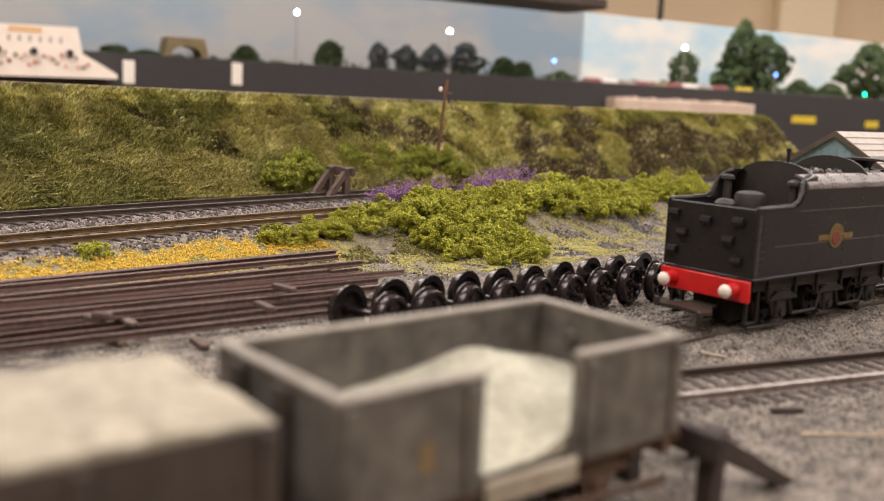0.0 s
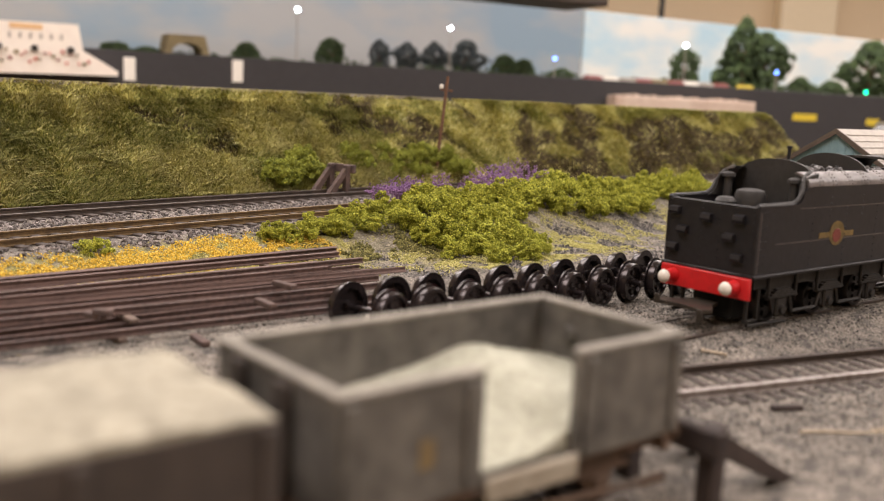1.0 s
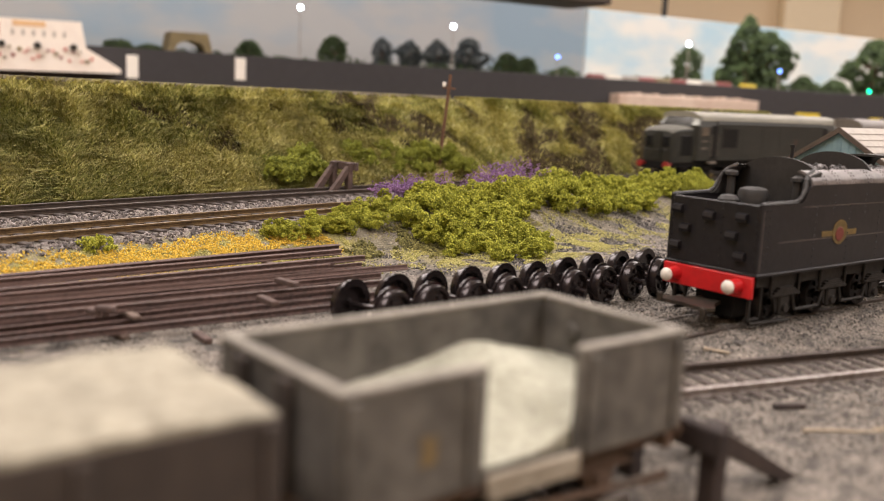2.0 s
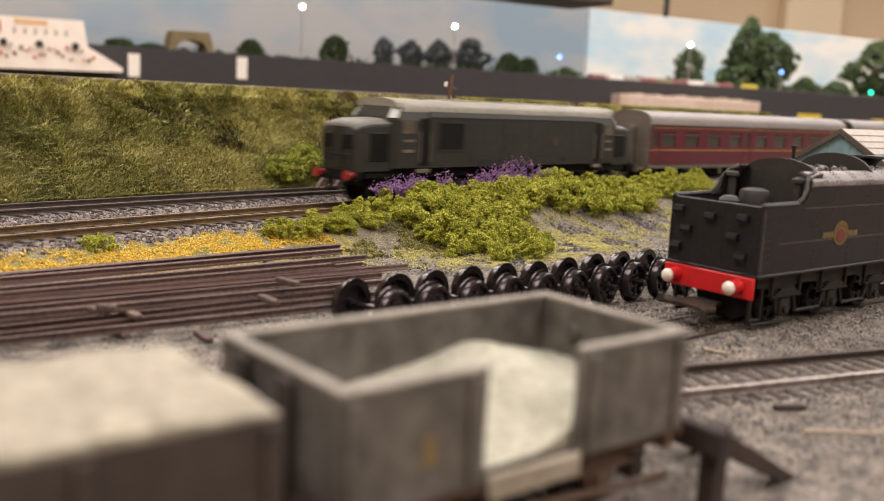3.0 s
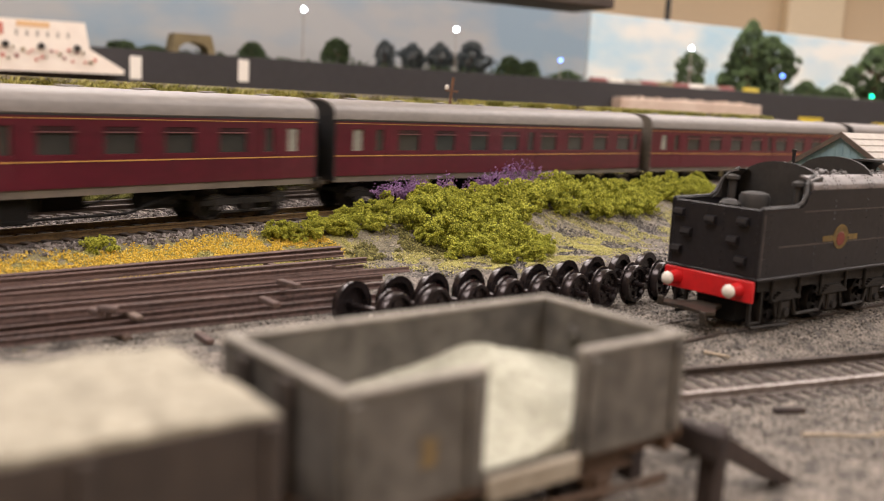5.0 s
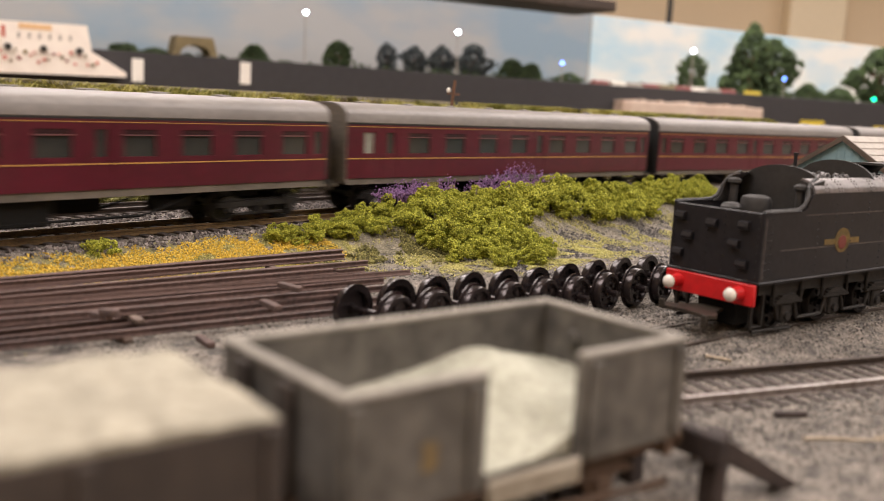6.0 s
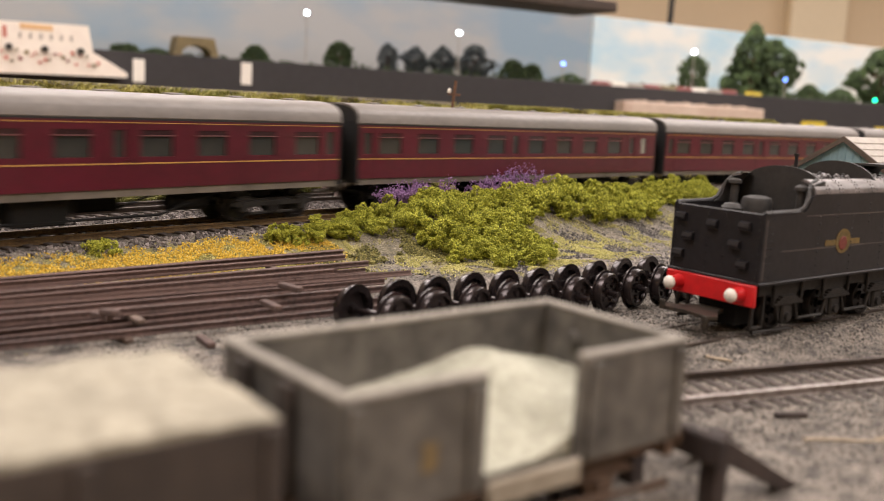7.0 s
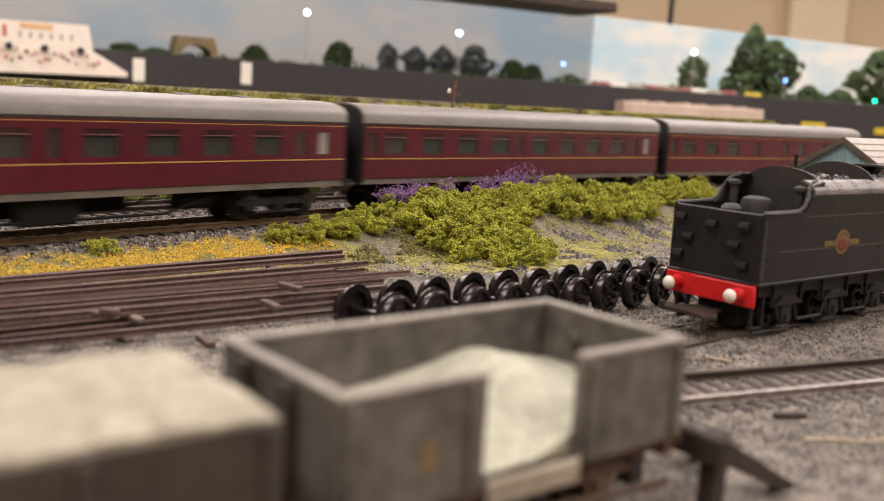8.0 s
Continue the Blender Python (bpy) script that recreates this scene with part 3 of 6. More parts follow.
def locomotive():
    """Bonneted diesel, noses at both ends, body along x from 0 to LOCO_L; heights from the rail."""
    root = group_root("diesel_locomotive", Matrix.Identity(4), "weathered dark green bonneted diesel locomotive with grey roof", "locomotive")
    L, w, sill, waist, top = LOCO_L, 34.5, 18.6, 44.2, 53.0
    nose, cab = 22.0, 25.0
    hw = w / 2
    # side walls fold inwards at the cantrail
    bm = bmesh.new()
    prism(bm, [(hw, sill), (hw, waist), (hw - 0.9, 47.0), (-hw + 0.9, 47.0), (-hw, waist), (-hw, sill)], "x", nose + cab - 1, L - nose - cab + 1)
    for side in (-1, 1):
        y = side * hw
        box(bm, (nose + cab, y, sill), (L - nose - cab, y + side * 0.3, sill + 0.6))
        box(bm, (nose + cab, y, waist - 0.2), (L - nose - cab, y + side * 0.2, waist + 0.2))
        for x in (78, 104, 128, 168, 186):
            box(bm, (x, y, sill + 2), (x + 0.25, y + side * 0.15, waist - 0.8))
        for x0, x1, z in ((104, 127, 40.6), (104, 122, 36.4), (110, 122, 31.5), (132, 147, 24), (170, 184, 38), (82, 100, 22)):
            box(bm, (x0, y, z), (x1, y + side * 0.25, z + 0.4))
        for x in (86, 118, 160):
            box(bm, (x, y, sill + 2), (x + 3, y + side * 0.35, sill + 4.6), 0.1)
    part("body", bm, M_GREEN, root, smooth=False)
    bm = bmesh.new()
    ro = roof_outline(w - 2.5, 46.6, top)
    prism(bm, ro, "x", nose + 6, L - nose - 6)
    roof = part("roof", bm, M_LOCOROOF, root, "dusty grey roof")
    bm = bmesh.new()
    for x0, x1, y in ((70, 96, 0), (110, 150, 0), (165, 178, 0)):
        box(bm, (x0, y - 6, top - 0.5), (x1, y + 6, top + 0.5), 0.3)
    rod(bm, (50, -3, top - 0.4), (50, -3, top + 0.9), 4, 14)
    for x in (48, 66, 92, 118, 146, 172, 198):
        rod(bm, (x, -14, 48.2), (x, -8, top - 0.8), 0.25, 6)
        rod(bm, (x, -8, top - 0.8), (x, 8, top - 0.8), 0.25, 6)
        rod(bm, (x, 8, top - 0.8), (x, 14, 48.2), 0.25, 6)
    part("roof_hatch", bm, M_LOCOROOF, roof, smooth=False)
    bm = bmesh.new()
    for side in (-1, 1):
        for x0, x1 in ((72, 92), (100, 112), (140, 186)):
            box(bm, (x0, side * 12.9, 49.0), (x1, side * 13.6, 49.9))
    part("roof_slot", bm, M_UNDER, roof, "dark slots in the roof", smooth=False)
    for end, mirror in ((0, 1), (L, -1)):
        def X(v):
            return end + mirror * v
        bm = bmesh.new()
        # bonnet: rounded top and front
        prof = hood_outline(29.6, sill - 1.5, 38.6, 42.8)
        rings = []
        for x, k, dz in ((nose, 1.0, 0.3), (9, 0.985, -0.3), (4, 0.955, -1.4), (1.4, 0.9, -2.6), (0.4, 0.82, -4.2)):
            rings.append([bm.verts.new((X(x), y * k, z if z <= sill else sill + (z - sill) * (1 + dz / 25))) for y, z in prof])
        for a, b in zip(rings, rings[1:]):
            for i in range(len(prof)):
                j = (i + 1) % len(prof)
                f = bm.faces.new((a[i], a[j], b[j], b[i]))
                f.material_index = 1 if min(prof[i][1], prof[j][1]) > 38.7 else 0
        bm.faces.new(rings[-1])
        n = part("nose", bm, [M_GREEN, M_NOSETOP], root)
        for side in (-1, 1):
            bm = bmesh.new()
            box(bm, (X(-0.4), side * 4.6, 28), (X(1.0), side * 10.5, 35), 0.4)
            part("headcode_box", bm, M_UNDER, n, smooth=False)
            bm = bmesh.new()
            box(bm, (X(8.5), side * 14.2, 22), (X(20), side * 15.1, 36), 0.3)
            part("nose_grille", bm, M_VOID, n, "black nose side grille", smooth=False)
        bm = bmesh.new()
        box(bm, (X(-0.1), -3.6, sill), (X(0.6), 3.6, 38.5), 0.2)
        for y in (-3.8, 3.8):
            rod(bm, (X(-0.9), y, 21), (X(-0.9), y, 36), 0.3, 6)
        rod(bm, (X(-0.6), -11, 25.2), (X(-0.6), 11, 25.2), 0.3, 6)
        part("nose_door", bm, M_GREEN, n, smooth=False)
        # cab with raked windscreens and bevelled corners
        bm = bmesh.new()
        rings = [cab_ring(bm, X, hw - 0.05, 3.4, nose + cab, nose - 1.5, z, rake) for z, rake in ((sill, 0.0), (42.4, 0.0), (50.0, 4.6))]
        for k in (0, 1, 2, 3, 4, 5):
            rings[2][k].co.y *= 0.86
        for a, b in zip(rings, rings[1:]):
            for i in range(6):
                j = (i + 1) % 6
                bm.faces.new((a[i], a[j], b[j], b[i]))
        bm.faces.new(rings[-1])
        bm.faces.new(rings[0])
        c = part("cab", bm, M_GREEN, root, smooth=False)
        bm = bmesh.new()
        ro2 = roof_outline(w - 4.4, 48.6, top + 0.1, 10)
        prism(bm, ro2, "x", X(nose + 2.2), X(nose + 9))
        part("cab_roof", bm, M_LOCOROOF, c, "dusty grey cab roof")

        def on_front(y, z):
            """A point on the raked front plane, a hair proud of it."""
            k = (z - 42.4) / 7.6
            return Vector((X(nose - 1.5 + 4.6 * k - 0.25), y * (1 - 0.14 * k), z + 0.1))
        for y0, y1 in ((-11.8, -0.7), (0.7, 11.8)):
            bm = bmesh.new()
            q = [on_front(y0, 43.6), on_front(y1, 43.6), on_front(y1, 48.9), on_front(y0, 48.9)]
            lo = [bm.verts.new(p) for p in q]
            hi = [bm.verts.new(p + Vector((mirror * 0.6, 0, 0))) for p in q]
            bm.faces.new(lo)
            bm.faces.new(hi)
            for i in range(4):
                bm.faces.new((lo[i], lo[(i + 1) % 4], hi[(i + 1) % 4], hi[i]))
            part("windscreen", bm, M_GLASS, c, "dark windscreen", smooth=False)
        for side in (-1, 1):
            bm = bmesh.new()
            a0, a1 = Vector((X(nose - 1.35), side * (hw - 4.2), 43.4)), Vector((X(nose + 1.55), side * (hw - 0.35), 43.4))
            b0, b1 = Vector((X(nose + 2.85), side * (hw - 6.0), 49.0)), Vector((X(nose + 5.6), side * (hw - 2.45), 49.0))
            out = Vector((-mirror * 0.5, side * 0.45, 0.15))
            lo = [bm.verts.new(p + out * 0.5) for p in (a0, a1, b1, b0)]
            hi = [bm.verts.new(p - out) for p in (a0, a1, b1, b0)]
            bm.faces.new(lo)
            bm.faces.new(hi)
            for i in range(4):
                bm.faces.new((lo[i], lo[(i + 1) % 4], hi[(i + 1) % 4], hi[i]))
            part("quarter_window", bm, M_PANE_GLARE, c, "pale reflecting corner pane", smooth=False)
            bm = bmesh.new()
            box(bm, (X(nose + 5.2), side * (hw - 0.4), 35.8), (X(nose + 13.8), side * (hw + 0.12), 42.2), 0.1)
            part("side_window", bm, M_CABGLASS, c, "dusty brown side window")
            bm = bmesh.new()
            box(bm, (X(nose + 17.6), side * (hw - 0.3), sill + 1), (X(nose + 24.0), side * (hw + 0.1), 43.6))
            d = part("cab_door", bm, M_VOID, c, "dark recessed cab door", smooth=False)
            bm = bmesh.new()
            for x in (17.0, 24.6):
                rod(bm, (X(nose + x), side * (hw + 0.7), sill + 3), (X(nose + x), side * (hw + 0.7), 37), 0.3, 6)
            part("handrail", bm, M_SOLE, d, "thin pale handrails")
            bm = bmesh.new()
            box(bm, (X(nose + 6), side * hw, 31.6), (X(nose + 13), side * (hw + 0.12), 32.9))
            box(bm, (X(nose + 5.5), side * hw, 26.4), (X(nose + 13), side * (hw + 0.12), 27.9))
            part("number_bar", bm, M_SOLE, c, "faded pale number bars", smooth=False)
            bm = bmesh.new()
            box(bm, (X(nose + 16), side * (hw - 2), sill - 2.6), (X(nose + 25), side * (hw + 0.5), sill - 0.6), 0.2)
            part("cab_step", bm, M_SOLE, c, smooth=False)
        bm = bmesh.new()
        box(bm, (X(0.6), -15, 12.0), (X(2.6), 15, 17.2), 0.3)
        beam = part("buffer_beam", bm, M_UNDER, root, "grimy black buffer beam")
        for side in (-1, 1):
            bm = bmesh.new()
            rod(bm, (X(0.6), side * 11.4, 15.2), (X(-3.2), side * 11.4, 15.2), 1.5, 12, 1.1)
            rod(bm, (X(-3.2), side * 11.4, 15.2), (X(-4.0), side * 11.4, 15.2), 2.5, 16)
            part("buffer", bm, M_REDBUF if end == 0 else M_UNDER, beam)
        bm = bmesh.new()
        for y in (-7.5, -5, 5, 7.5):
            rod(bm, (X(0.4), y, 14.5), (X(-0.8), y, 10.5), 0.4, 6)
        rod(bm, (X(0.6), 0, 8), (X(-6.5), 0, 8), 1.1, 6)
        part("brake_pipe", bm, M_UNDER, beam)
    for side in (-1, 1):
        bm = bmesh.new()
        box(bm, (53.5, side * (hw - 0.4), 27.6), (71.5, side * (hw + 0.2), 41.4))
        g = part("radiator_grille", bm, M_VOID, root, "black square side grille", smooth=False)
        bm = bmesh.new()
        for a, b in (((52.8, 26.9), (72.2, 27.7)), ((52.8, 41.3), (72.2, 42.0)), ((52.8, 27.7), (53.6, 41.3)), ((71.4, 27.7), (72.2, 41.3))):
            box(bm, (a[0], side * (hw - 0.2), a[1]), (b[0], side * (hw + 0.4), b[1]))
        part("grille_frame", bm, M_GREEN, g, smooth=False)
        bm = bmesh.new()
        ring_lathe(bm, ((0, 0), (2.7, 0), (2.7, 0.2), (0, 0.2)), 16, Matrix.Translation((152, side * hw, 32)) @ Matrix.Rotation(radians(-90 * side), 4, "X"))
        part("crest", bm, M_CREST_DULL, root, "faded red crest", smooth=False)
    bm = bmesh.new()
    box(bm, (6, -13.5, 13.5), (L - 6, 13.5, 19), 0.3)
    box(bm, (104, -13.5, 4), (146, 13.5, 13.6), 0.8)
    for side in (-1, 1):
        box(bm, (88, side * 8, 5), (102, side * 14, 13.6), 0.6)
    part("fuel_tank", bm, M_UNDER, root, smooth=False)
    for x in (47, L - 47):
        b = bogie(root, x, (-27, 0, 27), 32, 7.3)
        for side in (-1, 1):
            for a in (-27, 0, 27):
                bm = bmesh.new()
                rod(bm, (a, side * 13.4, 7.5), (a, side * 14.6, 7.5), 1.7, 12)
                part("axlebox_cover", bm, M_YELLOWBOX if a < 20 else M_SOLE, b)
    return root


# leading end of the first coach along the line, by time
RUN = ((0, 1318.0), (0.5, 1166.0), (1, 1014.0), (1.5, 862.0), (2, 706.0), (2.5, 555.0), (2.8, 469.0), (3, 415.5), (3.5, 281.5), (4, 136.0), (4.5, 1.0), (5, -132.0), (5.5, -265.0), (6, -399.5), (6.5, -533.0), (7, -666.5), (7.5, -800.0), (8, -937.0))


def train():
    moving = [(locomotive(), -17.0 - LOCO_L, LOCO_L)]
    for i in range(6):
        front = M_COACH_END if i in (0, 2) else M_COACH_END_BLACK
        moving.append((coach(("tail", "lead", "lead", "tail", "tail", "brake")[i], front), i * COACH_PITCH, COACH_L))
    return moving


TRAIN = train()


def run_at(t):
    for (t0, s0), (t1, s1) in zip(RUN, RUN[1:]):
        if t <= t1 + 1e-6:
            return s0 + (s1 - s0) * (t - t0) / (t1 - t0)
    return RUN[-1][1]


def vehicle_pose(s, length):
    """Both bogies on the arc; the thing's origin is its leading end."""
    a, b = arc(s + 36), arc(s + length - 36)
    d = (b - a).normalized()
    o = a - d * 36
    return mpose(o.x, o.y, RAIL_Z, math.degrees(math.atan2(d.y, d.x)))


def motions():
    for ob, off, length in TRAIN:
        walk(ob, [(t, vehicle_pose(s + off, length)) for t, s in RUN])
    n = round(8.0 * FPS)
    for w, ax, r in TURNING:
        rows = []
        for i in range(n + 1):
            t = i / FPS
            turn = -(RUN[0][1] - run_at(t)) * MM / r
            rows.append((t, Matrix.Translation((ax, 0, r)) @ Matrix.Rotation(turn, 4, "Y")))
        walk(w, rows)

# ---- yard: tender, wagons, wheelsets, rails ----
M_BLACK = material("satin_black_tender_paint", (0.019, 0.0178, 0.0205), (0.011, 0.0103, 0.0122), 0.42, grain=500, spots=40, bump=0.08, spec=0.35)
M_BLACKTOP = material("dusty_black_tender_top", (0.032, 0.029, 0.028), (0.018, 0.017, 0.016), 0.6, grain=500, spots=40, bump=0.15)
# Dust plus the curved sheet's highlight, both put into the pale grey.
M_DUST_SHEEN = material("dusty_grey_black_sheet", (0.18, 0.162, 0.158), (0.07, 0.063, 0.061), 0.36, grain=500, spots=70, bump=0.15)
M_RED = material("bright_red_beam", (0.55, 0.012, 0.015), (0.42, 0.01, 0.012), 0.4, grain=400, spots=60, bump=0.1)
M_WHITE = material("white_painted_buffer", (0.75, 0.71, 0.64), (0.6, 0.56, 0.5), 0.45, bump=0.05)
M_COUPLE = material("tarnished_coupling", (0.07, 0.055, 0.04), (0.03, 0.026, 0.022), 0.5, 0.5, bump=0.1)
M_COAL = island_material("coal_lumps", [(0.02, 0.019, 0.019), (0.06, 0.057, 0.057), (0.16, 0.15, 0.15)], 0.35)
M_LININGGREY = material("faint_grey_lining", (0.13, 0.11, 0.1), (0.08, 0.07, 0.065), 0.5, bump=0)
M_WAGON = material("weathered_grey_wagon_paint", (0.145, 0.133, 0.116), (0.062, 0.057, 0.051), 0.7, grain=250, spots=45, bump=0.25, contrast=0.45)
M_WAGONRIM = material("worn_wagon_rim", (0.3, 0.275, 0.235), (0.15, 0.136, 0.116), 0.75, grain=400, spots=90, bump=0.25, contrast=0.6)
M_WAGONRUST = material("rusty_brown_wagon_frame", (0.15, 0.085, 0.05), (0.06, 0.045, 0.035), 0.8, grain=300, spots=70, bump=0.3, contrast=0.7)
M_WAGONBROWN = material("weathered_brown_wagon_paint", (0.06, 0.046, 0.038), (0.032, 0.025, 0.021), 0.8, grain=250, spots=45, bump=0.25, contrast=0.7)
M_CLAY = material("cream_clay_load", (0.4, 0.368, 0.288), (0.17, 0.154, 0.118), 0.95, grain=700, spots=280, bump=0.6, contrast=0.75, depth=0.0008)
M_POWDER = material("pale_powder_load", (0.46, 0.455, 0.37), (0.25, 0.245, 0.19), 0.95, grain=700, spots=280, bump=0.6, contrast=0.8, depth=0.0008)
M_DUSTYSILL = material("powder_dusted_sill", (0.4, 0.36, 0.29), (0.2, 0.165, 0.12), 0.85, grain=500, spots=120, bump=0.3, contrast=0.7)
M_TIMBER = material("dark_timber", (0.045, 0.03, 0.025), (0.02, 0.014, 0.013), 0.85, grain=400, spots=60, bump=0.4)
M_TWIG = material("pale_dry_twig", (0.42, 0.35, 0.26), (0.28, 0.23, 0.17), 0.8, grain=700, spots=120, bump=0.4)
M_YELLOWDAB = material("yellow_paint_dab", (0.22, 0.15, 0.06), (0.13, 0.1, 0.06), 0.7, bump=0)


def rivets(bm, pts, axis, r=0.28):
    for p in pts:
        p = Vector(p)
        rod(bm, p, p + Vector(axis) * 0.28, r, 6, r * 0.6)


def tender():
    """Six-wheeled tender; x forward from its rear plate, y to its left; heights from the rail."""
    root = group_root("tender", mpose(83.9, 289.4, 0, YARD_TURN), "satin black six-wheeled locomotive tender with red buffer beam", "tender")
    w, base, tank, top, L = 33.3, 17.9, 38.6, 48.2, 92.0
    hw = w / 2
    # tank: rear plate and two sides with a swept-up shoulder
    bm = bmesh.new()
    box(bm, (0, -hw + 0.9, base), (1.0, hw - 0.9, tank), 0.2)
    rivets(bm, [(-0.02, y, tank - 1.0) for y in (-15, -9, -3, 3, 9, 15)] + [(-0.02, s * 15.2, base + 1.5 + k * 2.4) for s in (-1, 1) for k in range(8)] + [(-0.02, s * 3.2, base + 1.5 + k * 2.4) for s in (-1, 1) for k in range(8)], (-1, 0, 0))
    back = part("rear_plate", bm, M_BLACK, root, smooth=False)
    for y, z in ((13.2, 34.8), (9.8, 28.9), (13.2, 23.0), (1.2, 33.8), (-10.4, 34.6), (-7.4, 28.6), (-10.8, 22.8)):
        bm = bmesh.new()
        prism(bm, [(0.02, z + 1.2), (-1.5, z + 0.9), (-1.9, z - 0.4), (-1.5, z - 1.3), (0.02, z - 1.6)], "y", y - 1.8, y + 1.8)
        part("step", bm, M_BLACK, back, smooth=False)
    for side in (-1, 1):
        bm = bmesh.new()
        out = [(0, base), (L, base), (L, tank + 5.6), (28, tank + 5.6)]
        out += [(25.2, tank + 5.0), (23.6, tank + 3.2), (22.6, tank + 1.3), (20.8, tank + 0.25), (18.5, tank), (0, tank)]
        prism(bm, out, "y", side * (hw - 0.9), side * hw)
        y = side * hw
        box(bm, (0, y - side * 1.3, tank - 0.1), (19.0, y + side * 0.25, tank + 0.55), 0.2)
        pts = []
        for x in (2.2, 4.4, 30, 50, 70):
            pts += [(x, y, base + 1.5 + k * 2.2) for k in range(9)]
        for x in (40, 60, 80):
            pts += [(x, y, tank - 4 + k * 2) for k in range(4)]
        rivets(bm, pts, (0, side, 0))
        s = part("tank_side", bm, M_BLACK, root, smooth=False)
        bm = bmesh.new()
        for z, x0 in ((base + 9.0, 10), (tank - 1.2, 22)):
            box(bm, (x0, y, z), (L, y + side * 0.08, z + 0.22))
        box(bm, (1.2, y, base + 0.6), (1.5, y + side * 0.08, tank - 1.5))
        part("lining", bm, M_LININGGREY, s, "faint grey lining", smooth=False)
        # inward-curving upper side sheet, its highlight put into the grey
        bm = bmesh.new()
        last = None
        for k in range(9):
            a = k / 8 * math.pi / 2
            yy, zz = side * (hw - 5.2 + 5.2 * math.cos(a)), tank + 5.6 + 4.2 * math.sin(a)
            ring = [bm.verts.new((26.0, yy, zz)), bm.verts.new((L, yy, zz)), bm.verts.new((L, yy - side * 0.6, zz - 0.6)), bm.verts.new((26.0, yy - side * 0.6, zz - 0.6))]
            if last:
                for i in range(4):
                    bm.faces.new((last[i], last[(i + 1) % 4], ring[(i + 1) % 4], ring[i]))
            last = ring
        u = part("coal_side_sheet", bm, M_DUST_SHEEN, s, "upper side sheet, dusty, with its sheen painted grey")
        bm = bmesh.new()
        for x in (33, 41, 51, 61, 72, 83):
            for k in range(6):
                a = (k + 0.5) / 6 * math.pi / 2
                for dx in (-0.9, 0.9):
                    p = Vector((x + dx, side * (hw - 5.2 + 5.2 * math.cos(a)), tank + 5.6 + 4.2 * math.sin(a)))
                    d = Vector((0, side * math.cos(a), math.sin(a)))
                    rod(bm, p, p + d * 0.25, 0.3, 6, 0.2)
        part("rivet_row", bm, M_DUST_SHEEN, u, smooth=False)
        # raised rim that sweeps up from the tank top to the bulkhead
        bm = bmesh.new()
        sweep = [(0.3, tank + 0.3), (12, tank + 0.4), (18.5, tank + 0.6), (21.4, tank + 1.8), (23.2, tank + 4.2), (24.4, tank + 6.8), (26.6, tank + 8.6), (30, tank + 9.7)]
        for a, b in zip(sweep, sweep[1:]):
            rod(bm, (a[0], side * (hw - 0.6 - max(0, a[1] - tank - 5) * 0.5), a[1]), (b[0], side * (hw - 0.6 - max(0, b[1] - tank - 5) * 0.5), b[1]), 0.65, 8)
        out = [(18.5, tank), (20.4, tank + 0.6), (22.4, tank + 2.5), (23.8, tank + 6), (26.4, tank + 8.4), (32, tank + 9.6), (32, tank)]
        prism(bm, out, "y", side * (hw - 1.6), side * (hw - 0.9))
        part("beading", bm, M_BLACKTOP, s)
    # tank deck with fillers
    bm = bmesh.new()
    box(bm, (0.9, -hw + 0.9, tank - 4.6), (33, hw - 0.9, tank - 3.8))
    deck = part("tank_deck", bm, M_BLACKTOP, root, smooth=False)
    bm = bmesh.new()
    ring_lathe(bm, ((0, -1), (4.6, -1), (4.9, 0), (4.9, 5.2), (4.4, 6.4), (2.5, 7.0), (0, 7.1)), 24, Matrix.Translation((21.5, 1.0, tank - 3.6)))
    part("filler_dome", bm, M_BLACKTOP, deck)
    bm = bmesh.new()
    ring_lathe(bm, ((0, -1), (3.2, -1), (3.4, 2.6), (2.4, 3.8), (0, 4.2)), 20, Matrix.Translation((14.0, 5.0, tank - 3.2)))
    part("filler_cap", bm, M_BLACKTOP, deck)
    for y in (12.6, -11.8):
        bm = bmesh.new()
        ring_lathe(bm, ((0, -0.5), (1.35, -0.5), (1.35, 11.2), (2.3, 11.6), (2.2, 12.6), (1.0, 13.2), (0, 13.3)), 16, Matrix.Translation((25.5, y, tank - 5.2)))
        part("vent_pipe", bm, M_BLACKTOP, deck)
    # coal space bulkheads
    for x in (33.0, 66.0):
        bm = bmesh.new()
        arch = [(hw - 1.2, tank - 6)]
        for i in range(17):
            a = math.pi * i / 16
            arch.append(((hw - 1.6) * math.cos(a) if 0 < i < 16 else (hw - 1.2) * math.cos(a), tank + 4.0 + (9.2 if x < 40 else 11.0) * math.sin(a) ** 0.75))
        arch.append((-hw + 1.2, tank - 6))
        prism(bm, arch, "x", x, x + 0.9)
        part("coal_bulkhead", bm, M_BLACKTOP, root)
    rng = random.Random(4)
    bm = bmesh.new()
    for _ in range(420):
        x, y = rng.uniform(35, 90), rng.uniform(-11.5, 11.5)
        k = rng.uniform(0.7, 1.6)
        z = tank + 9.6 - 0.016 * y * y + rng.uniform(-0.8, 0.3)
        bmesh.ops.create_icosphere(bm, subdivisions=1, radius=k, matrix=Matrix.Translation((x, y, z)) @ Euler((rng.uniform(0, 6), rng.uniform(0, 6), 0)).to_matrix().to_4x4() @ Matrix.Diagonal((1, rng.uniform(0.6, 1), rng.uniform(0.5, 0.9), 1)))
    tagged(part("coal", bm, M_COAL, root, "heaped black coal", smooth=False), kind="stuff")
    bm = bmesh.new()
    box(bm, (34.5, -12, tank - 2), (90, 12, tank + 8.3))
